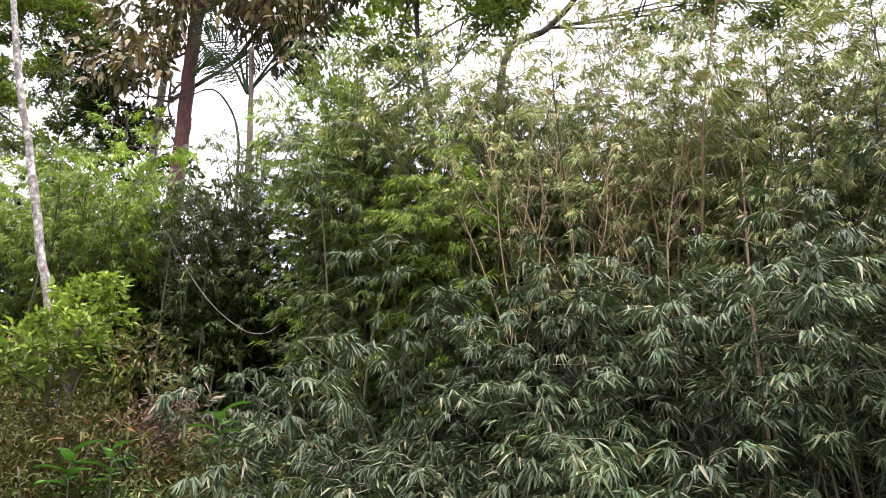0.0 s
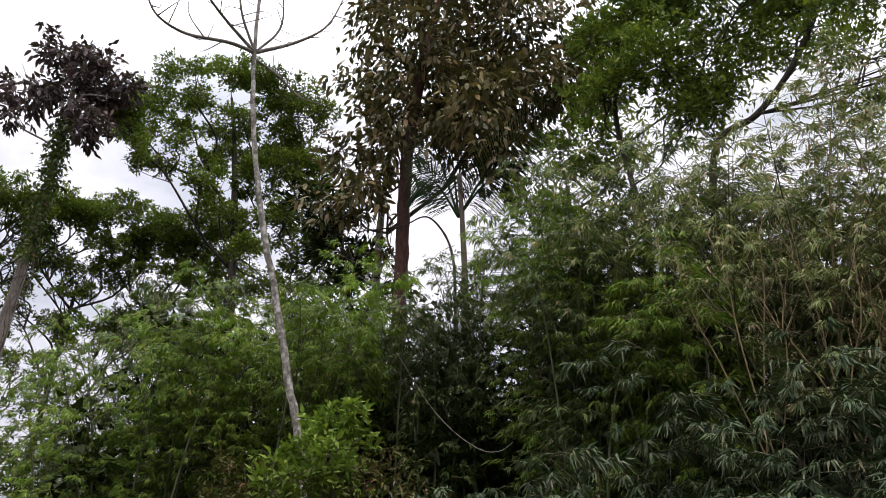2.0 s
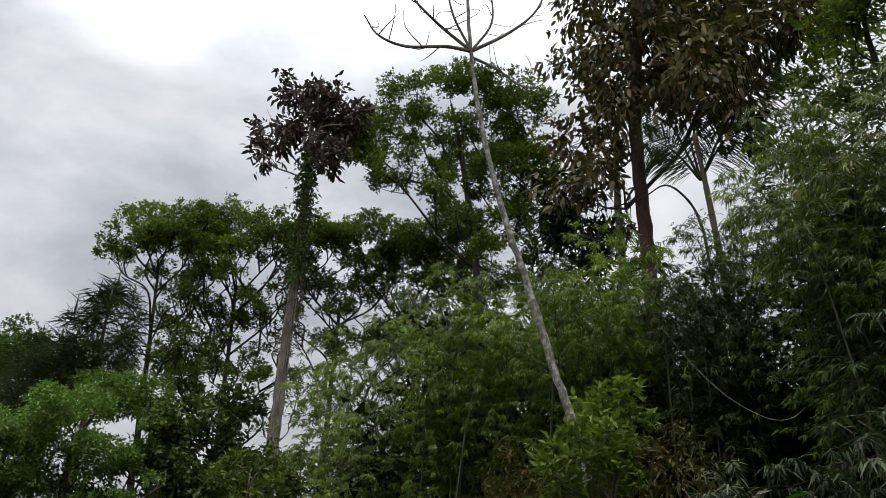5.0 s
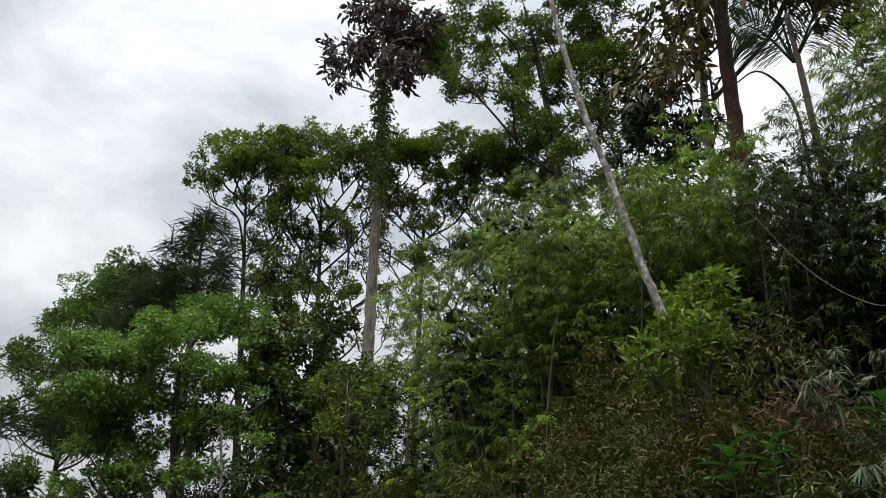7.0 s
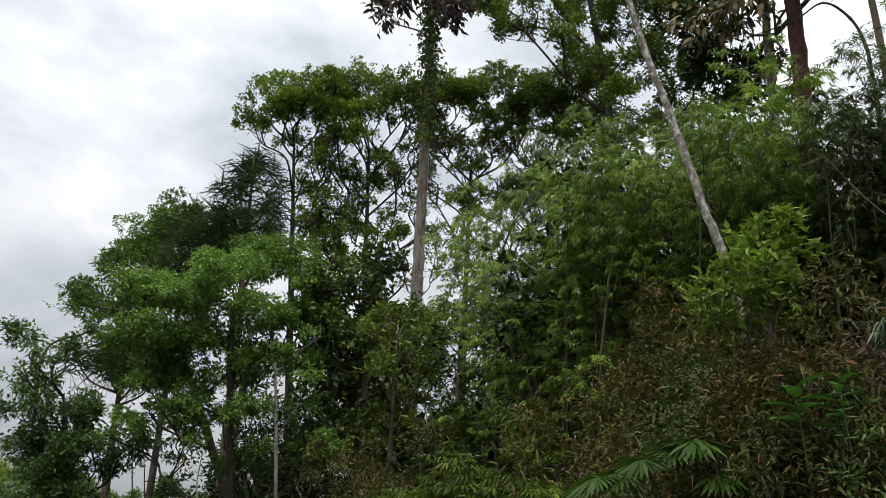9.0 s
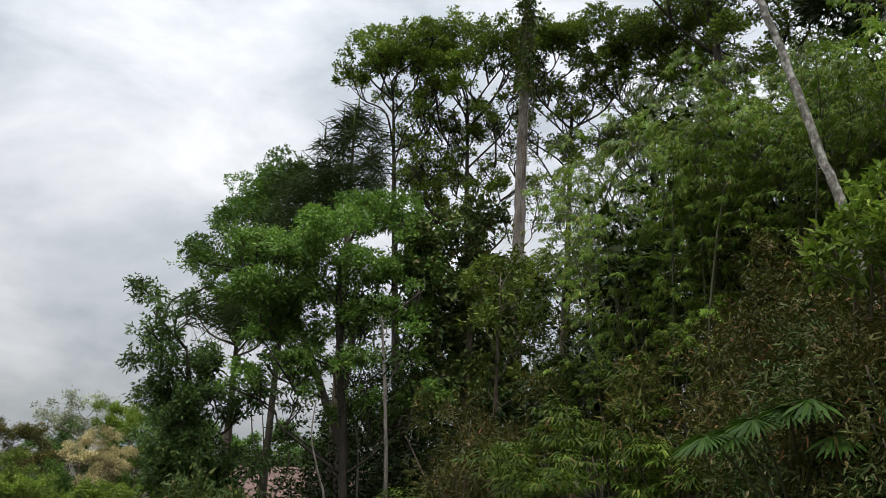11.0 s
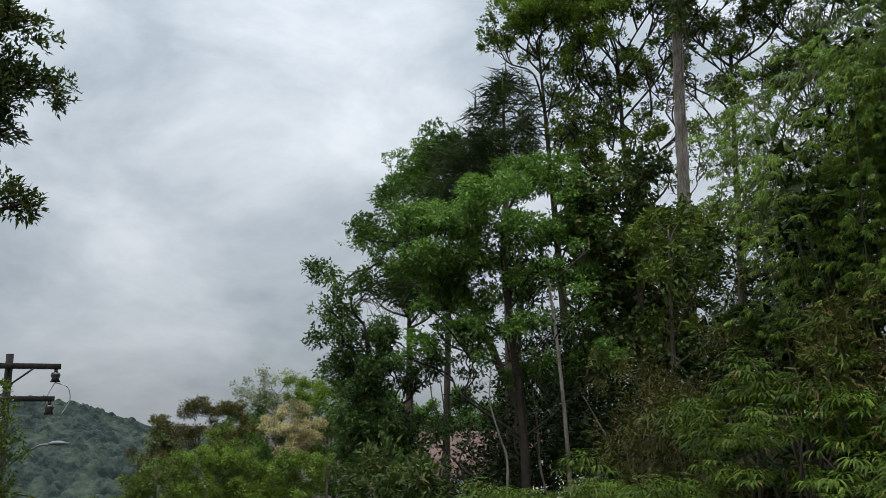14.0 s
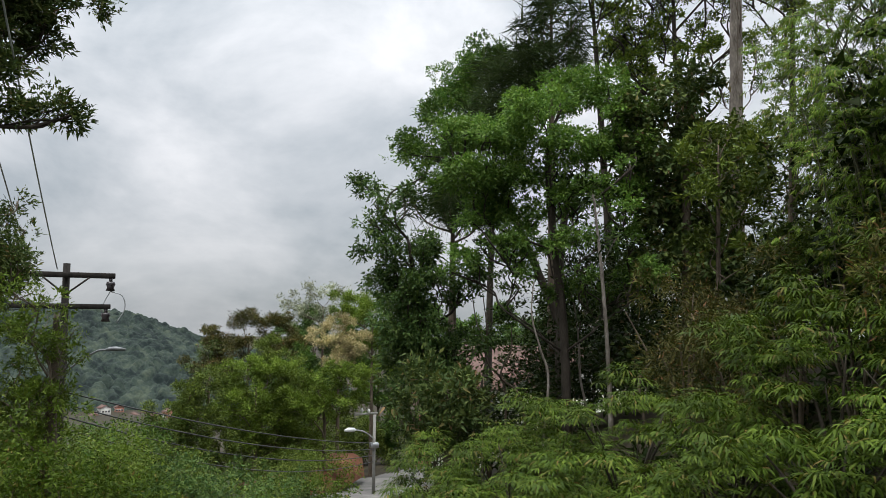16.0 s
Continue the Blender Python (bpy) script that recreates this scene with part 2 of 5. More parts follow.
M_LAMP_GREY = rough_material("weathered_grey_metal", [(0.25, (0.10, 0.105, 0.11)), (0.85, (0.2, 0.205, 0.21))], 8, rough=0.55, bump=0.05, metal=0.3)
M_INSULATOR = rough_material("brown_porcelain", [(0.25, (0.012, 0.010, 0.012)), (0.85, (0.04, 0.03, 0.03))], 8, rough=0.25, bump=0.0)
M_PORCELAIN = rough_material("white_porcelain", [(0.25, (0.6, 0.6, 0.58)), (0.85, (0.75, 0.75, 0.73))], 8, rough=0.25, bump=0.0)
M_WIRE = rough_material("cable", [(0.25, (0.03, 0.03, 0.03)), (0.85, (0.08, 0.08, 0.08))], 8, rough=0.6, bump=0.0)
M_PALEWIRE = rough_material("aluminium_cable", [(0.25, (0.30, 0.31, 0.32)), (0.85, (0.45, 0.46, 0.47))], 8, rough=0.45, bump=0.0, metal=0.6)
M_GLASSLAMP = rough_material("lamp_lens", [(0.25, (0.55, 0.56, 0.56)), (0.85, (0.7, 0.7, 0.7))], 8, rough=0.2, bump=0.0)
M_PLASTER = rough_material("whitewashed_plaster", [(0.25, (0.55, 0.52, 0.47)), (0.6, (0.70, 0.68, 0.63)), (0.85, (0.78, 0.76, 0.72))], 1.5, bump=0.2)
M_PINKWALL = rough_material("faded_red_plaster", [(0.25, (0.34, 0.15, 0.11)), (0.6, (0.45, 0.22, 0.16)), (0.85, (0.52, 0.30, 0.23))], 1.5, bump=0.2)
M_ROOF = rough_material("terracotta_roof", [(0.25, (0.0780, 0.0460, 0.0370)), (0.6, (0.1288, 0.0790, 0.0642)), (0.85, (0.1672, 0.1180, 0.0980))], 1.2, bump=0.5)
M_WINDOW = rough_material("dark_window_glass", [(0.25, (0.02, 0.025, 0.03)), (0.85, (0.04, 0.05, 0.055))], 4, rough=0.1, bump=0.0)


# ---- mesh tools ----
def unit(v):
    v = np.asarray(v, float)
    return v / np.maximum(np.linalg.norm(v, axis=-1, keepdims=True), 1e-9)


def spot(bearing, rise, reach, stand=0.0):
    """A place by bearing (degrees to the left of the bank's front), rise (degrees above eye level) and level distance from the observer, who stands that far along the verge."""
    a = radians(bearing)
    return np.array((stand - reach * math.sin(a), reach * math.cos(a), 1.6 + reach * math.tan(radians(rise))))


def part(name, V, F, material, parent=None, origin=(0, 0, 0), label="", smooth=False, kind=""):
    """One mesh object from vertices and triangles, under a thing or a part when parent is given."""
    V = np.asarray(V, np.float32) - np.asarray(origin, np.float32)
    F = np.asarray(F, np.int32)
    me = bpy.data.meshes.new(name)
    me.vertices.add(len(V))
    me.vertices.foreach_set("co", V.ravel())
    me.loops.add(F.size)
    me.loops.foreach_set("vertex_index", F.ravel())
    me.polygons.add(len(F))
    me.polygons.foreach_set("loop_start", np.arange(0, F.size, 3, dtype=np.int32))
    if smooth:
        me.polygons.foreach_set("use_smooth", np.ones(len(F), bool))
    me.materials.append(material)
    me.update(calc_edges=True)
    me.validate()
    ob = new(name, me)
    if parent is None:
        ob.location = origin
    else:
        ob.parent = parent
    return tagged(ob, label=label, kind=kind)


def thing(name, base, label, category, group="", kind=""):
    ob = new(name)
    ob.location = base
    ob.empty_display_size = 0.3
    return tagged(ob, label, category, group, kind)


def join(pieces):
    V, F, k = [], [], 0
    for v, f in pieces:
        V.append(v)
        F.append(np.asarray(f) + k)
        k += len(v)
    return np.concatenate(V), np.concatenate(F)


def curve_points(pts, per=6):
    """A smooth line through the points (Catmull-Rom)."""
    p = np.asarray(pts, float)
    if len(p) < 3:
        return p[0] + (p[-1] - p[0]) * np.linspace(0, 1, per)[:, None]
    q = np.vstack([2 * p[0] - p[1], p, 2 * p[-1] - p[-2]])
    out = []
    for i in range(1, len(q) - 2):
        t = np.linspace(0, 1, per, endpoint=False)[:, None]
        a, b, c, d = q[i - 1:i + 3]
        out.append(0.5 * (2 * b + (c - a) * t + (2 * a - 5 * b + 4 * c - d) * t ** 2 + (3 * b - a - 3 * c + d) * t ** 3))
    return np.vstack(out + [p[-1:]])


def tube(pts, radii, sides=6, knots=0.0, rng=None):
    p = np.asarray(pts, float)
    n = len(p)
    r = np.interp(np.linspace(0, 1, n), np.linspace(0, 1, len(radii)), radii)
    if rng is not None:
        r = r * (1 + knots * rng.normal(size=n))
    d = unit(np.gradient(p, axis=0))
    ref = np.array((1.0, 0.13, 0.07)) if abs(d[:, 2]).mean() > 0.6 else np.array((0.07, 0.1, 1.0))
    s = unit(np.cross(d, ref))
    u = np.cross(s, d)
    a = np.linspace(0, 2 * np.pi, sides, endpoint=False)
    V = p[:, None] + r[:, None, None] * (np.cos(a)[None, :, None] * s[:, None] + np.sin(a)[None, :, None] * u[:, None])
    V = V.reshape(-1, 3)
    i, j = np.meshgrid(np.arange(n - 1), np.arange(sides), indexing="ij")
    a0, b0 = i * sides + j, i * sides + (j + 1) % sides
    F = np.stack([np.stack([a0, b0, b0 + sides], -1), np.stack([a0, b0 + sides, a0 + sides], -1)], 2).reshape(-1, 3)
    cap = np.array([[0, k + 1, k] for k in range(1, sides - 1)] + [[(n - 1) * sides, (n - 1) * sides + k, (n - 1) * sides + k + 1] for k in range(1, sides - 1)])
    return V, np.vstack([F, cap])


def leaves(P, D, N, L, width, droop=0.15, rich=True):
    """Folded, drooping lance-shaped leaves: base points, directions, normals, lengths."""
    P, D = np.asarray(P, float), unit(D)
    n = len(P)
    L = np.broadcast_to(np.asarray(L, float), (n,))[:, None]
    W = L * width
    S = unit(np.cross(D, N))
    U = np.cross(S, D)
    Z = np.array((0, 0, 1.0))
    tip = P + L * D - droop * L * Z
    k = np.arange(n)[:, None]
    if rich == "blade":
        V = np.stack([P + 0.35 * L * D + 0.5 * W * S, P + 0.2 * L * D - 0.5 * W * S, tip], 1).reshape(-1, 3)
        return V, 3 * k + np.array([0, 1, 2])
    l1 = P + 0.28 * L * D + 0.47 * W * S + 0.15 * W * U - 0.05 * droop * L * Z
    r1 = P + 0.28 * L * D - 0.47 * W * S + 0.15 * W * U - 0.05 * droop * L * Z
    if rich:
        l2 = P + 0.66 * L * D + 0.4 * W * S + 0.12 * W * U - 0.4 * droop * L * Z
        r2 = P + 0.66 * L * D - 0.4 * W * S + 0.12 * W * U - 0.4 * droop * L * Z
        V = np.stack([P, l1, l2, tip, r2, r1], 1).reshape(-1, 3)
        F = np.concatenate([6 * k + np.array(f) for f in ([0, 1, 5], [1, 2, 5], [2, 4, 5], [2, 3, 4])], 1).reshape(-1, 3)
    else:
        V = np.stack([P, l1, r1, tip], 1).reshape(-1, 3)
        F = np.concatenate([4 * k + np.array([0, 1, 3]), 4 * k + np.array([0, 3, 2])], 1).reshape(-1, 3)
    return V, F


def ground(x, y):
    """Height of the ground: the road's descent to the left, the bank ahead, the valley beyond."""
    x, y = np.asarray(x, float), np.asarray(y, float)
    base = np.where(x > -3, 0.02 * (x + 3), np.where(x > -38, 0.19 * (x + 3), -6.65 - 0.093 * (-x - 38)))
    base = np.where(x < -450, -45.0, base)
    base = np.where(x > 6, np.minimum(base, 0.3), base)
    edge = 4.2 + 0.27 * np.maximum(0, -x - 3)
    s = np.clip((y - edge) / 6, 0, 1)
    bank = (2.6 + 0.8 * np.clip((x + 9) / 4, 0, 1)) * s * s * (3 - 2 * s) * np.clip((x + 36) / 12, 0, 1)
    far = np.clip((y - 16) / 60, 0, 1)
    hump = 0.14 * np.sin(1.3 * x + 0.7 * y) * np.cos(0.9 * y - 0.4 * x) * np.clip(s * 4, 0, 1)
    return base + bank - 12 * far * far + hump


# ---- ground, road, hill ----
def grid_mesh(xs, ys, height):
    X, Y = np.meshgrid(xs, ys, indexing="ij")
    V = np.stack([X, Y, height(X, Y)], -1).reshape(-1, 3)
    n, m = len(xs), len(ys)
    i, j = np.meshgrid(np.arange(n - 1), np.arange(m - 1), indexing="ij")
    a = i * m + j
    F = np.stack([np.stack([a, a + m, a + m + 1], -1), np.stack([a, a + m + 1, a + 1], -1)], 2).reshape(-1, 3)
    return V, F


def spaced(near, far, step):
    inner = np.arange(-near, near + 0.1, step)
    outer = np.geomspace(near + step, far, 26)
    return np.concatenate([-outer[::-1], inner, outer])


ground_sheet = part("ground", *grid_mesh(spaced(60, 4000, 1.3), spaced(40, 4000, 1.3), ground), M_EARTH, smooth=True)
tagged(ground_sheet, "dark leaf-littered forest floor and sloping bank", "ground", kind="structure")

ROAD = [(9, -5), (0, -1.4), (-10, 1.2), (-20, 4.6), (-30, 8.4), (-38, 12.6), (-44, 17.5), (-48, 24), (-51, 34)]
rp = curve_points([(x, y, 0) for x, y in ROAD], 12)
rd = unit(np.gradient(rp, axis=0))
rs = np.stack([-rd[:, 1], rd[:, 0], 0 * rd[:, 0]], 1)
cols = [rp + rs * o for o in (-2.3, -1.1, 0.0, 1.1, 2.3)]
RV = np.stack(cols, 1)
RV[:, :, 2] = ground(RV[:, :, 0], RV[:, :, 1]).max(axis=1)[:, None] + 0.05
RV[:, :, 2] += np.array((-0.05, 0.0, 0.03, 0.0, -0.05))
low = np.stack([RV[:, 0], RV[:, -1]], 1) - (0, 0, 0.6)
RA = np.concatenate([low[:, :1], RV, low[:, 1:]], 1)
nr, nc = RA.shape[:2]
i_, j_ = np.meshgrid(np.arange(nr - 1), np.arange(nc - 1), indexing="ij")
a_ = i_ * nc + j_
RF = np.stack([np.stack([a_, a_ + 1, a_ + nc + 1], -1), np.stack([a_, a_ + nc + 1, a_ + nc], -1)], 2).reshape(-1, 3)
road = part("road", RA.reshape(-1, 3), RF, M_ASPHALT)
tagged(road, "worn pale grey asphalt road running downhill", "road", kind="structure")


def hill_height(rng):
    xs, ys = np.arange(-730, -470, 1.15), np.arange(-120, 160, 1.15)
    X, Y = np.meshgrid(xs, ys, indexing="ij")
    ridge = 8.5 - 0.0008 * Y ** 2 - 0.12 * Y + 1.2 * np.sin(Y / 17)
    ridge = np.where(Y < 0, 8.5 - 0.12 * Y, ridge)
    ridge = np.maximum(ridge, -60)
    t = np.clip((-X - 480) / 220, 0, 1)
    spur = 9 * np.exp(-((Y - 60 - 0.2 * (X + 560)) / 34) ** 2) * np.clip(t * 4, 0, 1) * (1 - t)
    Z = -46 + (ridge + 46) * (t ** 0.85) + spur + 2.5 * np.sin(X / 23 + Y / 37) - np.clip((-X - 700) / 300, 0, 1) * 60
    k = 9500
    cx, cy, cr = rng.uniform(-727, -476, k), rng.uniform(-117, 157, k), 1.3 + 2.8 * rng.uniform(0, 1, k) ** 1.6
    B = np.zeros_like(Z)
    for x, y, r in zip(cx, cy, cr):
        i0, i1 = np.searchsorted(xs, (x - r, x + r))
        j0, j1 = np.searchsorted(ys, (y - r, y + r))
        d = ((X[i0:i1, j0:j1] - x) ** 2 + (Y[i0:i1, j0:j1] - y) ** 2) / (r * r)
        B[i0:i1, j0:j1] = np.maximum(B[i0:i1, j0:j1], (1.15 + 0.5 * math.sin(x * y)) * r * np.sqrt(np.clip(1 - d, 0, 1)))
    B += rng.uniform(-0.55, 0.55, B.shape)
    return X, Y, Z + B


HX, HY, HZ = hill_height(np.random.default_rng(5))
hn, hm = HX.shape
i_, j_ = np.meshgrid(np.arange(hn - 1), np.arange(hm - 1), indexing="ij")
a_ = i_ * hm + j_
HF = np.stack([np.stack([a_, a_ + hm, a_ + hm + 1], -1), np.stack([a_, a_ + hm + 1, a_ + 1], -1)], 2).reshape(-1, 3)
# Bluish distance haze and the dark between crowns are painted into the canopy colour.
M_HAZED_HILL = rough_material("hazed_wooded_hill", [(0.38, (0.010, 0.016, 0.015)), (0.52, (0.026, 0.038, 0.030)), (0.7, (0.05, 0.063, 0.043))], 0.07, bump=0.0, fine=0.8, rough=0.95)
hill = part("hill", np.stack([HX, HY, HZ], -1).reshape(-1, 3), HF, M_HAZED_HILL)
tagged(hill, "wooded hill of dense dark green canopy across the valley", "hill", kind="structure")


# ---- plants ----
def cluster_leaves(centers, outward, rng, per, size, width, spread, droop=0.15, up=0.2, rich=False, hang=0.0):
    """Tufts: several leaves fanning round each centre."""
    n = len(centers) * per
    c = np.repeat(centers, per, 0)
    o = np.repeat(outward, per, 0)
    r = rng.normal(size=(n, 3))
    D = unit(o * 0.7 + unit(r) * 0.9 + np.array((0, 0, up - hang)))
    P = c + rng.normal(size=(n, 3)) * spread + D * size * 0.15
    N = unit(np.array((0, 0, 1.0)) + 0.7 * rng.normal(size=(n, 3)))
    return leaves(P, D, N, size * rng.uniform(0.6, 1.25, n), width, droop, rich)


def in_ball(rng, n, shell=0.3):
    v = unit(rng.normal(size=(n, 3)))
    return v * (rng.uniform(0, 1, n) ** shell)[:, None], v


def tree(name, label, trunk, radii, clumps, leaf, bark, seed, size=0.16, width=0.34, per=7, dense=26, limb_r=0.3,
         droop=0.15, up=0.2, hang=0.0, limb_from=0.45, flat=0.7, twigs=5, rich=False, category="tree", group="", sink=0.3, spread=0.36, limb_mat=None, rise=0.55):
    """A tree: tapered trunk, a limb to every clump with twigs, and a crown of leaves.
    clumps: (x, y, z, r); dense: tufts per square metre of a clump's cross-section."""
    rng = np.random.default_rng(seed)
    tp = np.asarray(trunk, float)
    base = tp[0].copy()
    root = thing(name, base, label, category, group)
    line = curve_points(tp, 7)
    line[1:-1] += rng.normal(size=(len(line) - 2, 3)) * radii[0] * 0.05
    foot = line[0] - (0, 0, sink)
    part("trunk", *tube(np.vstack([foot, line]), [radii[0] * 1.2, *radii], 9, 0.03, rng), bark, root, base, smooth=True)
    crown = []
    lo = int(len(line) * limb_from)
    wood = line[lo:]
    for cx, cy, cz, r in sorted(clumps, key=lambda q: -math.dist(q[:3], line[-1])):
        c = np.array((cx, cy, cz))
        cand = wood
        below = cand[:, 2] < cz - 0.25 * r
        cand = cand[below] if below.any() else cand[:1]
        level = np.hypot(cand[:, 0] - cx, cand[:, 1] - cy)
        w = np.abs(cz - cand[:, 2] - rise * level - 0.5) + 0.25 * level
        s = cand[int(np.argmin(w))]
        span = np.linalg.norm(c - s)
        lr = max(0.012, min(radii[0] * limb_r, 0.014 * span + 0.008))
        bend = 0.24 * span * unit(rng.normal(size=3)) * (1, 1, 0.5)
        lp = curve_points([s, s + (c - s) * 0.35 + bend * 0.8 + (0, 0, 0.05 * span), s + (c - s) * 0.7 - bend * 0.4 + (0, 0, 0.06 * span), c], 5)
        wood = np.vstack([wood, lp[1:int(len(lp) * 0.75)]])
        pieces = [tube(lp, [lr, lr * 0.75, lr * 0.4], 5)]
        for e in in_ball(rng, twigs, 0.6)[0]:
            q = c + e * r * (1, 1, flat) * 0.9
            st = lp[int(len(lp) * rng.uniform(0.55, 0.95))]
            m = (st + q) / 2 + rng.normal(size=3) * 0.1 * r
            pieces.append(tube(curve_points([st, m, q], 3), [lr * 0.42, lr * 0.14], 3))
        part("limb", *join(pieces), limb_mat or bark, root, base)
        k = max(8, int((2.3 if r > 0.72 else 1.3) * dense * r * r * 3.1))
        # uneven outline: sub-tufts of differing reach
        size_ = size * 1.22
        lobes = in_ball(rng, 12, 0.5)[0] * r * (1, 1, flat)
        pick = rng.integers(0, 12, k)
        e, v = in_ball(rng, k, 0.4)
        pts = c + lobes[pick] * 0.85 + e * r * spread * (1, 1, flat)
        outw = unit(pts - c + (0, 0, 0.3 * r))
        crown.append(cluster_leaves(pts, outw, rng, per, size_, width, size_ * 0.35, droop, up, rich, hang))
    part("crown", *join(crown), leaf, root, base, kind="stuff")
    return root


def polar_clumps(rows, reach, jitter, seed, stand=0.0):
    """Clump centres from (bearing, rise, radius) rows at about one level distance."""
    rng = np.random.default_rng(seed)
    return [(*spot(b, e, reach + rng.uniform(-jitter, jitter), stand), r) for b, e, r in rows]


def fill_clumps(b0, b1, e0, e1, n, seed, r0=0.4, r1=0.75):
    """Loose extra leaf clumps spread over a stretch of a canopy."""
    rng = np.random.default_rng(seed)
    return [(rng.uniform(b0, b1), rng.uniform(e0, e1), rng.uniform(r0, r1)) for _ in range(n)]


def upright(bearing, reach, top_rise, lean=0.0, n=4, start=None):
    """Trunk points from the ground up to a rise, with a slight lean in bearing."""
    p0 = spot(bearing + lean, 0, reach)
    p0[2] = ground(p0[0], p0[1]) if start is None else start
    p1 = spot(bearing, top_rise, reach)
    return [p0 + (p1 - p0) * t for t in np.linspace(0, 1, n)]


def bamboo(name, label, x, y, top, seed, leaf=M_BAMBOO, culms=18, spread=1.1, size=0.105, nodes=15, per=12, lean=(0, -0.35), bare=0.22,
           culm_mat=M_CULM, rad=0.014, rich="blade", group="bamboo clumps on the bank", foot=0.35, category="bamboo", gather=0.3, reach=1.0):
    """A clump: arching culms, side twigs at their nodes, and hanging fans of narrow leaves."""
    rng = np.random.default_rng(seed)
    z0 = float(ground(x, y))
    base = np.array((x, y, z0))
    root = thing(name, base, label, category, group)
    H = top - z0
    leafs, twig = [], []
    for c in range(culms):
        a = rng.uniform(0, 2 * np.pi)
        dirn = np.array((math.cos(a) + lean[0], math.sin(a) + lean[1], 0)) * rng.uniform(0.3, 1.0)
        h = H * rng.uniform(0.75, 1.16)
        b = base + (foot * rng.normal(), foot * rng.normal(), 0)
        b[2] = float(ground(b[0], b[1])) - 0.1
        s = np.linspace(0, 1, 11)[:, None]
        line = b + np.array((0, 0, 1)) * h * (s - 0.16 * s ** 4) + dirn * spread * s ** 2.1
        line[1:] += np.cumsum(rng.normal(size=(10, 3)) * 0.005 * h / 3, 0)
        r0 = rad * rng.uniform(0.7, 1.3)
        part("culm", *tube(line, [r0, r0 * 0.85, r0 * 0.25], 6), culm_mat, root, base)
        ss = np.linspace(bare, 1.0, nodes) + rng.uniform(-0.02, 0.02, nodes)
        for q in np.clip(ss, 0, 1):
            p = np.array([np.interp(q, s[:, 0], line[:, k]) for k in range(3)])
            for _ in range(2 if q < 0.93 else 3):
                a2 = rng.uniform(0, 2 * np.pi)
                out = np.array((math.cos(a2), math.sin(a2) - 0.25, rng.uniform(0.15, 0.8))) + dirn * 0.5
                ln = rng.uniform(0.3, 0.75) * (1.15 - 0.5 * q) * min(1.3, H / 4) * reach
                t = np.linspace(0, 1, 5)[:, None]
                bl = p + unit(out) * ln * t - np.array((0, 0, 1)) * 0.45 * ln * t ** 2
                twig.append(tube(bl[::2], [0.005, 0.0015], 3))
                k = per
                tt = rng.uniform(gather, 1.0, 4)
                pp = np.stack([np.interp(tt, t[:, 0], bl[:, i]) for i in range(3)], 1)
                # four fans a twig: leaves spread sideways from one line and hang forward
                fan = unit(unit(bl[-1] - bl[0]) + 0.55 * rng.normal(size=(4, 3)) * (1, 1, 0.4))
                side = unit(np.cross(fan, (0, 0, 1.0)))
                along = np.tile(np.linspace(0, 0.9 * size, k), 4)[:, None]
                P = np.repeat(pp, k, 0) + along * np.repeat(fan, k, 0)
                swing = rng.uniform(-0.85, 0.85, (4 * k, 1))
                D = unit(0.8 * np.repeat(fan, k, 0) + swing * np.repeat(side, k, 0) - np.array((0, 0, 1.0)) * rng.uniform(0.1, 0.85, (4 * k, 1)) + 0.28 * rng.normal(size=(4 * k, 3)))
                N = unit(np.array((0, 0, 1.0)) + 0.4 * rng.normal(size=(4 * k, 3)))
                leafs.append(leaves(P, D, N, size * rng.uniform(0.6, 1.25, 4 * k), 0.16, 0.22, rich))
    part("brushwood", *join(twig), culm_mat, root, base, kind="stuff")
    part("foliage", *join(leafs), leaf, root, base, kind="stuff")
    return root


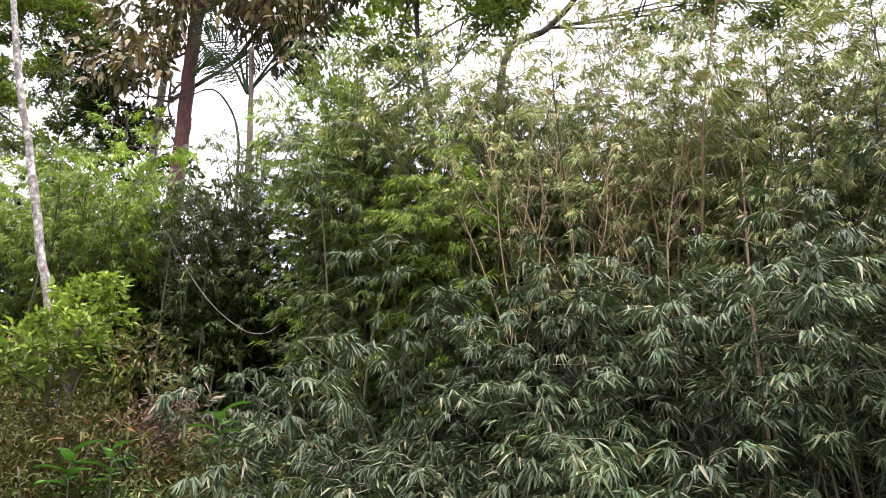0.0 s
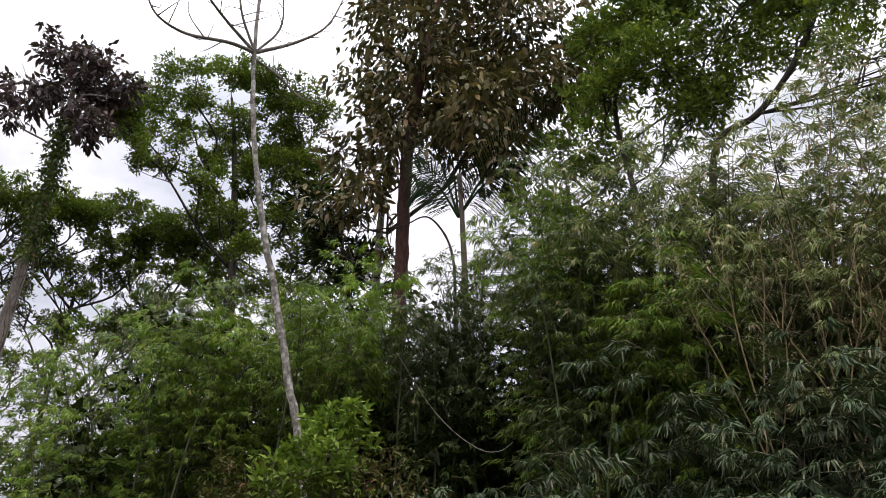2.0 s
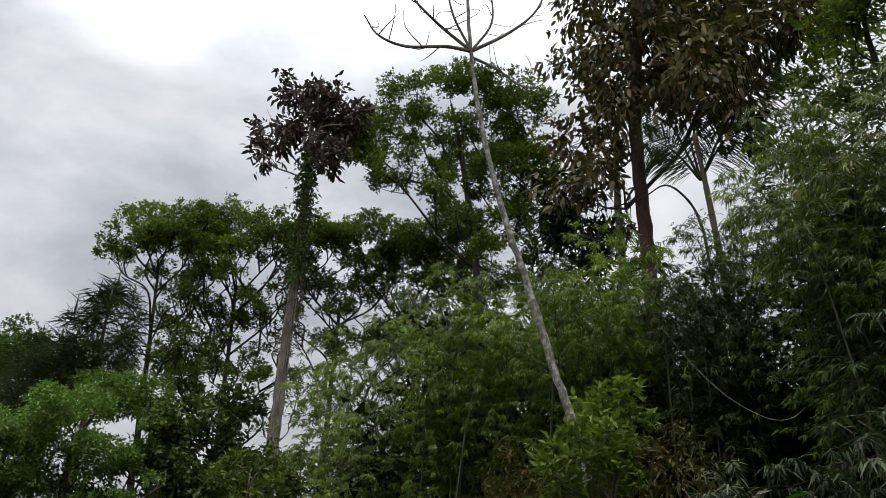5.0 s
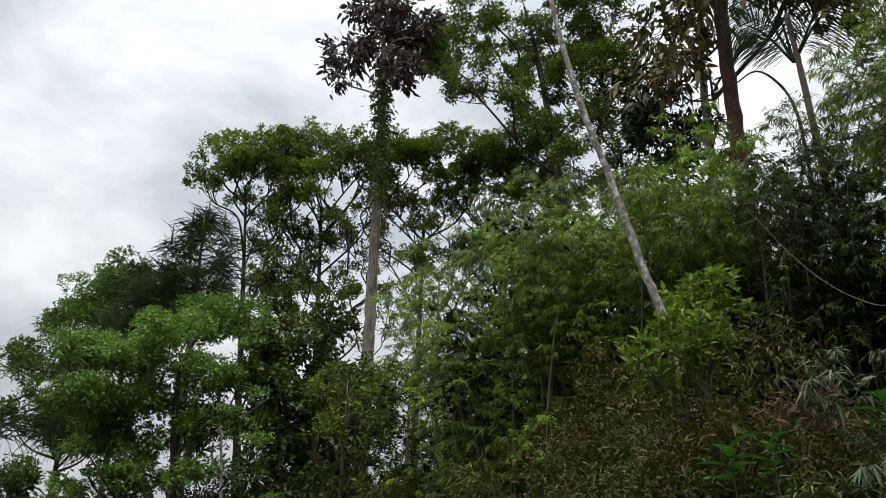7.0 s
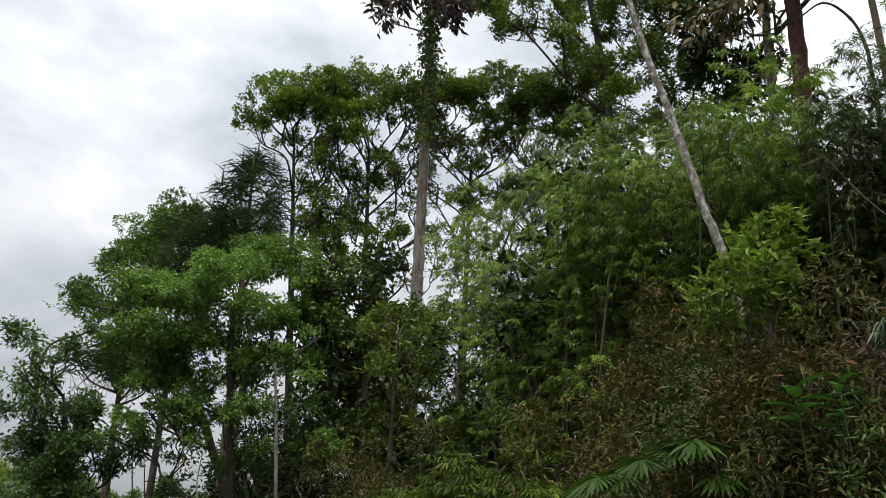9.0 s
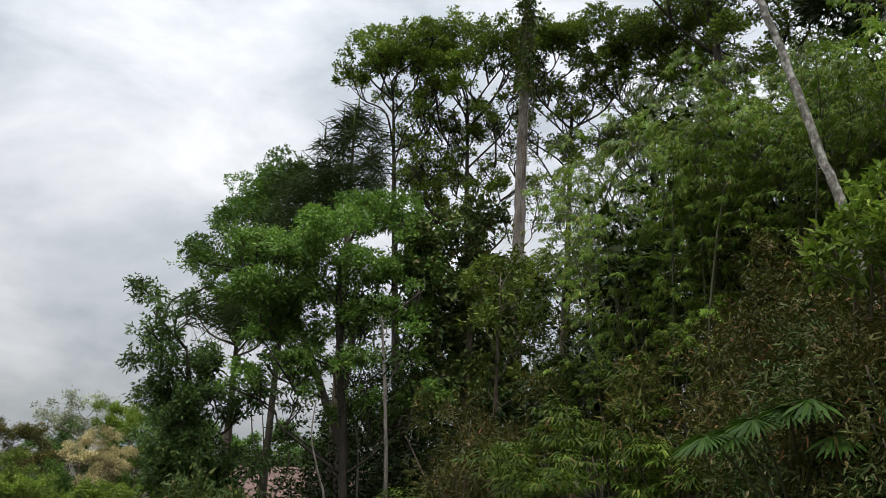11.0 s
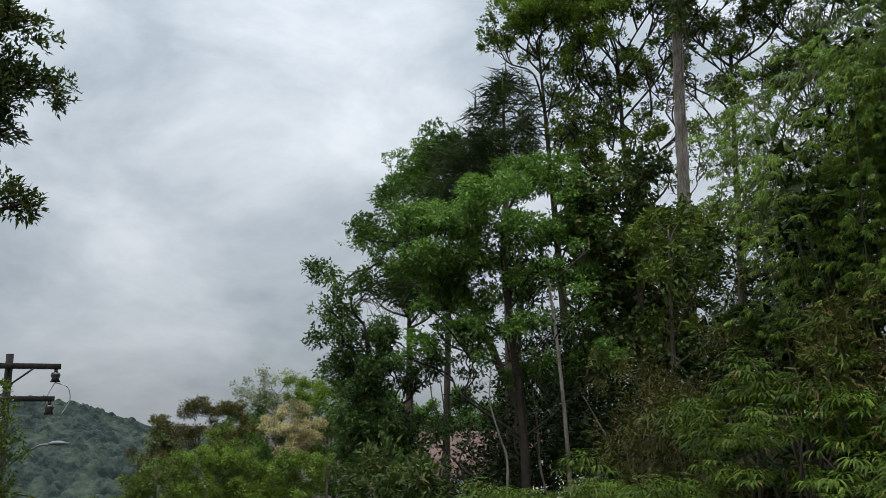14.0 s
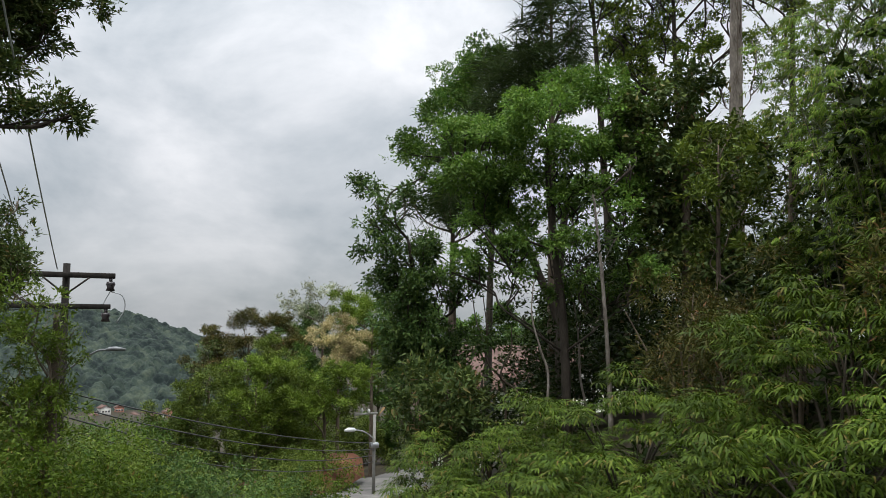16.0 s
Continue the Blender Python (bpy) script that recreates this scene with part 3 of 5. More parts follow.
def shrub(name, label, x, y, top, r, leaf, seed, style="tuft", size=0.12, width=0.35, per=6, dense=70, stems=6, bark=M_BARK_BROWN, hang=0.0, category="shrub", group="", z0=None, flat=1.0, rich=False, lobes=3, lobe_r=(0.35, 0.55)):
    """A bush: stems from one foot and leafy lobes."""
    rng = np.random.default_rng(seed)
    g = float(ground(x, y)) if z0 is None else z0
    base = np.array((x, y, g))
    root = thing(name, base, label, category, group)
    body, crown = [], []
    hgt = max(0.4, top - g)
    for s in range(stems):
        a = 2 * np.pi * s / stems + rng.uniform(-0.4, 0.4)
        q = rng.uniform(0.15, 0.85)
        c = base + np.array((math.cos(a) * r * q, math.sin(a) * r * q, hgt * rng.uniform(0.45, 0.88) if s else hgt * 0.85))
        lp = curve_points([base - (0, 0, 0.1), base + (c - base) * (0.4, 0.4, 0.55), c], 5)
        part("stem", *tube(lp, [0.025, 0.018, 0.006], 5), bark, root, base)
        for lobe in range(lobes):
            cc = c + rng.normal(size=3) * r * 0.3 - (0, 0, rng.uniform(0, 0.45) * hgt * (lobe > 0))
            lr = r * rng.uniform(*lobe_r)
            k = max(8, int(dense * lr * lr * 3.1))
            e, v = in_ball(rng, k, 0.4)
            pts = cc + e * lr * (1, 1, flat)
            pts[:, 2] = np.maximum(pts[:, 2], g + 0.05)
            if style == "tuft":
                crown.append(cluster_leaves(pts, unit(e + (0, -0.2, 0.3)), rng, per, size, width, size * 0.4, 0.2, 0.2, rich, hang))
            elif style == "fan":
                n = k * per
                up_side = np.abs(e[:, 2])
                pts[:, 2] = np.maximum(cc[2] + up_side * lr * flat * 0.8, g + 0.05)
                a2 = np.tile(np.linspace(-1.5, 1.5, per), k) + np.repeat(rng.uniform(0, 2 * np.pi, k), per) + 0.12 * rng.normal(size=n)
                tilt = np.repeat(rng.uniform(-0.15, 0.3, k), per)
                D = unit(np.stack([np.cos(a2), np.sin(a2), tilt], 1) + 0.5 * np.repeat(e, per, 0))
                crown.append(leaves(np.repeat(pts, per, 0) + 0.05 * D, D, unit(np.array((0, 0, 1.0)) + 0.25 * rng.normal(size=(n, 3))), size * rng.uniform(0.7, 1.2, n), width, 0.5, True))
    part("foliage", *join(crown), leaf, root, base, kind="stuff")
    return root


# ---- the bamboo bank ----
DENSE = "dense arching bamboo clump with hanging dark green leaves"
bamboo("bamboo_clump", DENSE + " on the bank", -0.6, 8.2, 6.9, 11, culms=24, spread=1.2)
bamboo("bamboo_clump", "tall fresh green bamboo clump rising above the thicket", -0.75, 8.7, 7.5, 22, M_BAMBOO_FRESH, culms=24, spread=0.9, size=0.095, per=15)
bamboo("bamboo_clump", "fresh bright green bamboo clump with upright tips", 0.0, 7.9, 5.9, 12, M_BAMBOO_FRESH, culms=18, spread=0.8)
bamboo("bamboo_clump", "half-dry bamboo clump with bare straw-coloured branching culms", 1.4, 8.3, 7.4, 13, M_BAMBOO_OLIVE, culms=26, spread=1.9, bare=0.36)
bamboo("bamboo_clump", "tall olive bamboo clump with straw culms", 2.7, 7.9, 7.6, 14, M_BAMBOO_OLIVE, culms=24, spread=1.5, bare=0.3, culm_mat=M_CULM_DRY)
bamboo("bamboo_clump", "tall yellowish green bamboo clump at the roadside", 3.7, 6.9, 7.0, 15, M_BAMBOO_OLIVE, culms=26, spread=1.2)
bamboo("bamboo_clump", "tall yellowish green bamboo clump at the roadside", 4.8, 6.2, 6.6, 16, M_BAMBOO_OLIVE, culms=24, spread=1.2)
bamboo("bamboo_clump", "thin dark bamboo clump with bare stems and sky gaps", -2.5, 9.4, 6.9, 17, M_BAMBOO, culms=26, spread=1.0, per=9)
bamboo("bamboo_clump", "dense dark green bamboo clump behind the dry canes", 0.4, 9.2, 7.6, 21, M_BAMBOO, culms=20, spread=1.4)
bamboo("bamboo_clump", "fine-leaved bright green bamboo clump", -4.1, 9.0, 6.9, 18, M_BAMBOO_FRESH, culms=26, spread=1.2, size=0.095, per=16)
bamboo("bamboo_clump", "fine-leaved bright green bamboo clump", -5.5, 9.0, 6.8, 19, M_BAMBOO_FRESH, culms=24, spread=1.1, size=0.095, per=16)
for k, (x, top) in enumerate([(-3.9, 6.9), (-5.3, 7.6), (-6.8, 7.4), (-8.2, 6.4)]):
    bamboo("bamboo_clump", "dense green bamboo clump at the back of the bank", x, 10.6, top, 122 + k, M_BAMBOO, culms=15, spread=1.1, size=0.14, per=9, bare=0.3)
bamboo("bamboo_clump", "fine-leaved bright green bamboo clump", -7.0, 9.4, 6.6, 20, M_BAMBOO_FRESH, culms=22, spread=1.1, size=0.095, per=16)
for k, (x, y, top) in enumerate([(1.9, 9.6, 8.0), (3.7, 8.9, 7.8), (5.4, 7.7, 7.4)]):
    bamboo("bamboo_clump", "dense dark green bamboo clump at the back of the bank", x, y, top, 24 + k, M_BAMBOO, culms=16, spread=1.5, bare=0.4, size=0.12)
LOW = "low bamboo thicket with silvery drooping leaves"
for k, (x, y, top, sp) in enumerate([(-1.1, 6.9, 3.2, 0.9), (0.2, 6.9, 4.0, 1.0), (1.3, 6.7, 4.2, 1.0), (2.3, 6.4, 4.2, 0.9), (3.2, 5.9, 4.5, 0.9), (0.7, 6.1, 2.9, 0.9), (1.9, 5.9, 3.1, 0.9), (-0.3, 6.2, 2.8, 0.8), (4.0, 5.2, 4.2, 0.9)]):
    bamboo("bamboo_thicket", LOW, x, y, top, 30 + k, M_GREY_GREEN, culms=16, spread=sp, size=0.118, nodes=6, per=10, rich=False, lean=(0, -0.6), bare=0.35, rad=0.008, gather=0.62, reach=1.5, group="low bamboo thickets")

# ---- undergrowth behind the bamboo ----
# Backing for the clumps; leaf colour darkened to stand for shade.
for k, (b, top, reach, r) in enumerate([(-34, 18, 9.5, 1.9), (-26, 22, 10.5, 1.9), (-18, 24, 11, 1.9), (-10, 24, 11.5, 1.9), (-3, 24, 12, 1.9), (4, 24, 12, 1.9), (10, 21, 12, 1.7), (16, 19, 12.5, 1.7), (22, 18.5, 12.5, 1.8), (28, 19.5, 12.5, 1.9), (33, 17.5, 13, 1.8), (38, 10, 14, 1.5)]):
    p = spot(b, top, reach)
    shrub("understory_shrub", "evergreen undergrowth behind the bamboo, shade put into its near-black leaf colour", p[0], p[1], p[2], r, M_SHADE_LEAF, 60 + k, size=0.2, width=0.5, rich="blade", dense=14, per=7, stems=7, group="shaded undergrowth")

# Lower backing row in the same shade-darkened leaf, closing gaps to the sky.
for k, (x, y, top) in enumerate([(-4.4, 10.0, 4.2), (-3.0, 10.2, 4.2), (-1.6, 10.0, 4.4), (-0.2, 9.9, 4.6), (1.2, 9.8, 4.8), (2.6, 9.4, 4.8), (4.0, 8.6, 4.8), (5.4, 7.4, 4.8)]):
    shrub("understory_shrub", "evergreen undergrowth behind the bamboo, shade put into its near-black leaf colour", x, y, top, 1.2, M_SHADE_LEAF, 350 + k, size=0.2, width=0.5, rich="blade", dense=26, per=8, stems=7, group="shaded undergrowth")

# ---- slender pale tree with bare branches ----
def bare_tree():
    base = spot(23.6, 0, 7.8, 0.18)
    base[2] = ground(base[0], base[1])
    root = thing("slender_tree", base, "slender leaning tree with pale lichen-spotted bark and bare top branches", "tree")
    line = curve_points([base - (0, 0, 0.2), spot(26.3, 14.3, 7.95, 0.18), spot(27.8, 19.8, 8.05, 0.18), spot(29.4, 25.6, 8.2, 0.18), spot(30.7, 29.3, 8.3, 0.18), spot(32.5, 35.8, 8.4, 0.18), spot(32.9, 41.6, 8.5, 0.08), spot(33.2, 46.5, 8.6, 0.08), spot(33.6, 51, 8.6, 0.08)], 7)
    rng = np.random.default_rng(3)
    line += rng.normal(size=line.shape) * 0.004
    part("trunk", *tube(line, [0.045, 0.042, 0.039, 0.033, 0.024, 0.013], 9, 0.05, rng), M_BARK_PALE, root, base, smooth=True)
    f = spot(32.8, 41.4, 8.5, 0.08)
    branches = [
        ([f, spot(35.2, 41.7, 8.4, 0.08), spot(38.8, 41.6, 8.2, 0.08), spot(41.4, 42.2, 8.0, 0.08), spot(42.8, 43.4, 7.9, 0.08)], 0.028),
        ([f, spot(35.6, 43.0, 8.3, 0.08), spot(38.1, 44.6, 8.0, 0.08), spot(40.2, 46.4, 7.8, 0.08)], 0.026),
        ([f, spot(34.6, 44, 8.4, 0.08), spot(35.6, 47.5, 8.2, 0.08)], 0.022),
        ([f, spot(29.2, 42.6, 8.6, 0.08), spot(26.6, 44.0, 8.6, 0.08), spot(25.0, 46.4, 8.6, 0.08)], 0.026),
        ([f, spot(30.8, 43.6, 8.5, 0.08), spot(31.6, 47.2, 8.5, 0.08)], 0.02),
        ([spot(32.8, 41.0, 8.5, 0.08), spot(30.6, 40.2, 8.6, 0.08), spot(28.5, 39.0, 8.7, 0.08), spot(26.6, 38.7, 8.8, 0.08)], 0.022),
        ([spot(33.2, 47, 8.6, 0.08), spot(31, 50, 8.6, 0.08), spot(29.5, 52, 8.5, 0.08)], 0.018),
        ([spot(33.2, 47, 8.6, 0.08), spot(36, 50, 8.4, 0.08)], 0.016),
    ]
    for pts, r in branches:
        pieces = [tube(curve_points(pts, 7), [r, r * 0.7, r * 0.3], 6)]
        lp = curve_points(pts, 7)
        for q in range(6):
            s = lp[int(len(lp) * (0.3 + 0.11 * q))]
            d = unit(rng.normal(size=3) + (0, -0.2, 0.4)) * rng.uniform(0.2, 0.6)
            pieces.append(tube(curve_points([s, s + d * 0.6 + rng.normal(size=3) * 0.05, s + d + (0, 0, rng.uniform(-0.15, 0.2))], 4), [r * 0.35, r * 0.1], 4))
        part("branch", *join(pieces), M_BARK_GREY, root, base)
    return root


bare_tree()

# ---- reddish trunk with the heavy drooping crown ----
RED_CROWN = [(23.8, 35.3, 0.9), (20.8, 37.4, 1.05), (17, 38.6, 1.15), (13.2, 39.6, 1.25), (9, 39.6, 1.15), (5.2, 40, 1.1), (23, 40.2, 0.9), (18.5, 42, 1.4), (13, 43.5, 1.5), (8, 43.5, 1.4), (15.5, 47, 1.6), (20.2, 46, 1.3), (10, 48, 1.5), (25.2, 31.8, 0.7), (23.3, 30.2, 0.7), (22.3, 33.2, 0.7), (20.2, 28.2, 0.45), (13, 36.6, 0.6), (10.5, 35.8, 0.8)]
tree("broadleaf_tree", "tall reddish-barked tree with a heavy crown of drooping brownish leaves",
     [(*spot(19.9, 0, 12.7, 0.17)[:2], float(ground(-4.3, 12))), spot(19.8, 14, 12.7, 0.17), spot(19.6, 21.9, 12.7, 0.17), spot(19.5, 27, 12.7, 0.17), spot(19.4, 32.5, 12.7, 0.17), spot(19.0, 37.6, 12.7, 0.17), spot(17.5, 43, 12.6, 0.17), spot(16, 48, 12.6, 0.17)],
     [0.15, 0.135, 0.125, 0.12, 0.10, 0.06], polar_clumps(RED_CROWN, 12.6, 0.8, 4, 0.17), M_RED_CROWN, M_BARK_RED, 41, size=0.165, width=0.38, per=6, dense=17, rich=True, spread=0.5, hang=0.95, up=0.0, flat=0.9, limb_from=0.62, limb_mat=M_BARK_BROWN)
tree("broadleaf_tree", "thin pale-barked tree with dark dense leaves",
     [(*spot(21.5, 0, 13.4, 0.17)[:2], float(ground(-4.9, 12.4))), spot(21.5, 20, 13.4, 0.17), spot(21.4, 26.1, 13.4, 0.17), spot(21.2, 31.6, 13.4, 0.17), spot(20.6, 36, 13.4, 0.17)],
     [0.09, 0.085, 0.075, 0.06, 0.04], polar_clumps([(23.6, 25.8, 0.6), (22.8, 28.2, 0.6), (24.8, 28.6, 0.7), (20.4, 26.0, 0.4), (26.2, 31, 0.7), (22.2, 23.4, 0.5)], 13.6, 0.4, 7, 0.17), M_SHADE_LEAF, M_BARK_PALE, 42, size=0.17, width=0.4, per=7, dense=34, hang=0.3)

# ---- feather palm ----
def feather_palm():
    rng = np.random.default_rng(8)
    base = spot(14.4, 0, 11.9, 0.17)
    base[2] = ground(base[0], base[1])
    root = thing("feather_palm", base, "feather palm with ringed grey stem and drooping dark fronds", "palm")
    line = curve_points([base - (0, 0, 0.2), spot(14.3, 20, 11.9, 0.17), spot(14.5, 29, 11.9, 0.17), spot(14.8, 34.2, 11.9, 0.17)], 12)
    part("trunk", *tube(line, [0.08, 0.06, 0.05, 0.04], 10, 0.06, rng), M_BARK_BROWN, root, base, smooth=True)
    hub = spot(14.9, 31.2, 11.9, 0.17)
    # mid, tip, and how far the leaf stands on edge
    ends = [(spot(16.6, 33.4, 11.8, 0.17), spot(18.4, 34.5, 11.6, 0.17), 1.0), (spot(16.2, 34.6, 12.0, 0.17), spot(17.6, 37.2, 12.2, 0.17), 0.5), (spot(15.2, 34.0, 12.2, 0.17), spot(15.6, 37.2, 12.8, 0.17), 0.3),
            (spot(11.8, 35, 11.8, 0.17), spot(6.8, 38.4, 11.8, 0.17), 0.7),
            (spot(12.4, 33.6, 12.1, 0.17), spot(9.4, 34.0, 12.3, 0.17), 0.8)]
    for mid, end, edge in ends:
        rib = curve_points([hub, mid, end], 16)
        body = [tube(rib, [0.026, 0.016, 0.006], 5)]
        d = unit(np.gradient(rib, axis=0))
        side = unit(np.cross(d, (0, 0, 1.0)))
        lift = unit(np.cross(side, d))
        n = len(rib)
        for s in (1, -1):
            for sub in (0.0, 0.5):
                idx = np.arange(4, n - 1)
                p = rib[idx] + sub * (rib[np.minimum(idx + 1, n - 1)] - rib[idx])
                lens = 0.62 * np.sin(np.linspace(0.6, 2.6, len(idx))) + 0.12
                across = (1 - edge) * side[idx] * s + edge * lift[idx] * s * (0.75 if s > 0 else 1.1)
                dd = unit(across + d[idx] * 0.5 - np.array((0, 0, 0.3 if s > 0 else 0.5)) * (1.2 - 0.6 * edge) + 0.05 * rng.normal(size=(len(idx), 3)))
                body.append(leaves(p, dd, side[idx] + 0.15 * rng.normal(size=(len(idx), 3)), lens, 0.028, 0.3, True))
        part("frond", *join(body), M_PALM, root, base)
    return root


feather_palm()
# arching dead limb beside the palm
dl = curve_points([spot(22.8, 30.0, 12.5, 0.17), spot(19.6, 30.5, 12.4, 0.17), spot(17.6, 31.2, 12.3, 0.17), spot(16.2, 30.2, 12.2, 0.17), spot(15.4, 28.4, 12.1, 0.17), spot(15.2, 25, 12.1, 0.17), (*spot(15.2, 0, 12.1, 0.17)[:2], float(ground(-3.1, 11.6)) - 0.1)], 8)
dead = part("dead_limb", *tube(dl, [0.008, 0.013, 0.02, 0.026, 0.03], 7, 0.08, np.random.default_rng(2)), M_BARK_DARK, None, dl[-1])
tagged(dead, "arching bare grey sapling bent over beside the palm", "dead tree")

# ---- trees above the bamboo on the right ----
RIGHT = [(1.0, 43, 0.8), (-3, 40.5, 0.8), (-3.5, 45, 0.9), (-8, 43, 0.9), (-7, 38.6, 0.6), (-12.5, 45, 0.9), (-15, 41.5, 0.8), (-18, 37.6, 0.6), (-20, 43, 0.9), (-25, 41, 0.8), (-28.5, 38, 0.7), (-24, 37, 0.5), (-12, 40, 0.5), (-31, 34, 0.6), (2.4, 39, 0.6), (-16, 46, .9), (-5, 36, 0.5), (-22, 34.5, 0.5)]
tree("broadleaf_tree", "open-crowned tree with crooked brown limbs and small leaves above the bamboo",
     [(*spot(-0.4, 0, 10.6, 0.17)[:2], float(ground(0, 10.4))), spot(-0.2, 22, 10.6, 0.17), spot(0.1, 29.5, 10.6, 0.17), spot(0.7, 33.6, 10.6, 0.17), spot(1.2, 37.5, 10.6, 0.17), spot(0, 43, 10.5, 0.17)],
     [0.055, 0.05, 0.045, 0.04, 0.025], polar_clumps(RIGHT[:6] + RIGHT[14:15] + RIGHT[16:17] + fill_clumps(-13, 3, 36, 46, 16, 1, 0.35, 0.6), 10.2, 0.5, 9, 0.17), M_UMBRELLA, M_BARK_DARK, 44, rise=0.3, size=0.1, width=0.36, per=10, dense=56, spread=0.55, twigs=9)
tree("broadleaf_tree", "open-crowned tree with crooked brown limbs and small leaves above the bamboo",
     [(*spot(-4.6, 0, 10.0, 0.17)[:2], float(ground(0.8, 9.9))), spot(-4.8, 22, 10.0, 0.17), spot(-6.0, 33.6, 10.0, 0.17), spot(-9.8, 35.6, 9.9, 0.17), spot(-13, 37.8, 9.8, 0.17), spot(-15.8, 40.6, 9.8, 0.17), spot(-19, 44, 9.8, 0.17)],
     [0.055, 0.05, 0.045, 0.04, 0.025], polar_clumps(RIGHT[6:14] + RIGHT[15:16] + RIGHT[17:] + fill_clumps(-31, -12, 33, 46, 18, 2, 0.35, 0.6), 9.8, 0.4, 10, 0.17), M_UMBRELLA, M_BARK_DARK, 45, rise=0.3, size=0.1, width=0.36, per=10, dense=56, spread=0.55, twigs=9, limb_from=0.5)
tree("broadleaf_tree", "leafy tree filling the gap behind the bamboo",
     upright(5, 12.2, 33, 0.5), [0.09, 0.07, 0.05, 0.03], polar_clumps([(4, 36.5, 0.9), (7, 34.2, 0.8), (2.6, 33.4, 0.8), (5.4, 31, 0.9), (9, 31.6, 0.6), (0.4, 35, 0.7)], 12.3, 0.4, 12, 0.17), M_UMBRELLA, M_BARK_BROWN, 46, size=0.12, width=0.36, per=7, dense=26)

# ---- umbrella trees behind ----
U1 = [(42.0, 35.3, 1.05), (40, 37.0, 1.2), (37, 38.6, 1.3), (33.8, 39.2, 1.35), (30.5, 39.0, 1.3), (27.8, 38.0, 1.2), (40.6, 33.2, 0.8), (37, 35.4, 0.9), (33.4, 35.8, 1.0), (29.6, 35.6, 1.1), (35.2, 33.4, 0.7), (31, 32.8, 0.9), (27, 34, 1.0), (28.6, 31, 0.9), (25.6, 30, 0.8), (31.5, 30, 0.6), (29, 29.5, 1.0), (31, 28, 0.9), (27, 28, 0.9), (29, 26, 0.8), (30.5, 25, 0.7), (27.4, 24.6, 0.7), (25.6, 26.5, 0.8)]
tree("umbrella_tree", "tall umbrella-crowned tree with yellow-green flat-topped foliage",
     [(*spot(31, 0, 22)[:2], 0.5), spot(31.5, 18, 22), spot(32, 27, 22.2), spot(33, 34, 22.4), spot(34, 38, 22.6)], [0.16, 0.13, 0.11, 0.08, 0.04],
     polar_clumps(U1 + fill_clumps(26, 42, 33, 39, 14, 3, 0.5, 0.9) + fill_clumps(25, 35, 29, 35, 10, 4, 0.5, 0.9), 22.5, 1.2, 20), M_UMBRELLA, M_BARK_DARK, 51, rise=1.2, size=0.115, width=0.52, per=12, dense=25, rich="blade", flat=0.62, limb_from=0.5, twigs=8, up=0.35, spread=0.34)
UA = [(59.0, 25.4, 0.85), (57.6, 26.6, 1.05), (55.2, 27.6, 1.15), (56.4, 24.4, 0.6), (54.6, 21.6, 0.7), (53.6, 23.8, 0.7), (53.6, 18.8, 0.75), (54.8, 17.0, 0.6), (53.2, 20.8, 0.6), (55.2, 24.8, 0.6)]
UB = [(52.6, 28.2, 1.2), (50, 28.9, 1.25), (47.3, 28.4, 1.15), (51, 25.2, 0.8), (49.4, 22.0, 0.85), (51.2, 19.2, 0.8), (48.2, 18.4, 0.85), (47.4, 24.6, 0.6), (49.6, 15.6, .8), (52.2, 16.4, .8)]
UC = [(44.6, 28.2, 1.15), (42, 28.6, 1.15), (39.6, 29.1, 1.2), (44, 25.2, 0.8), (41.2, 24.8, 0.9), (42.6, 21.2, 0.85), (39.6, 21.6, 0.85)]
UD = [(37.2, 29, 1.15), (35, 29.2, 1.1), (32.6, 29.4, 1.1), (36.6, 25.8, 0.95), (34.2, 25.6, 0.95), (37.4, 22.2, 0.9), (35, 21.8, 0.9), (32, 25, 1.0), (33, 21, 0.9)]
for k, (cl, b, lean, b0, b1) in enumerate([(UA, 55.8, -1.6, 51, 58.5), (UB, 50.2, -0.6, 45, 54), (UC, 42.4, 0.8, 37, 47), (UD, 36.4, 1.2, 31, 40)]):
    low = (14, 17, 20, 20)[k]
    cl = cl + fill_clumps(b0, b1, 26.4, 28.6, 15, 5 + k, 0.5, 0.85) + fill_clumps(b0, min(b1, 55), low, 26, (46, 44, 34, 30)[k], 15 + k, 0.28, 0.55)
    tree("umbrella_tree", "flat-topped umbrella tree with dark forking stems and layered foliage", upright(b, 26, 24, lean, 5, start=0.0), [0.13, 0.12, 0.10, 0.07, 0.04],
         polar_clumps(cl, 26, 1.0, 22 + k), M_UMBRELLA, M_BARK_DARK, 52 + k, rise=1.2, size=0.112, width=0.52, per=12, dense=26, rich="blade", flat=0.6, limb_from=0.3, twigs=8, up=0.35, spread=0.34, group="row of umbrella trees")

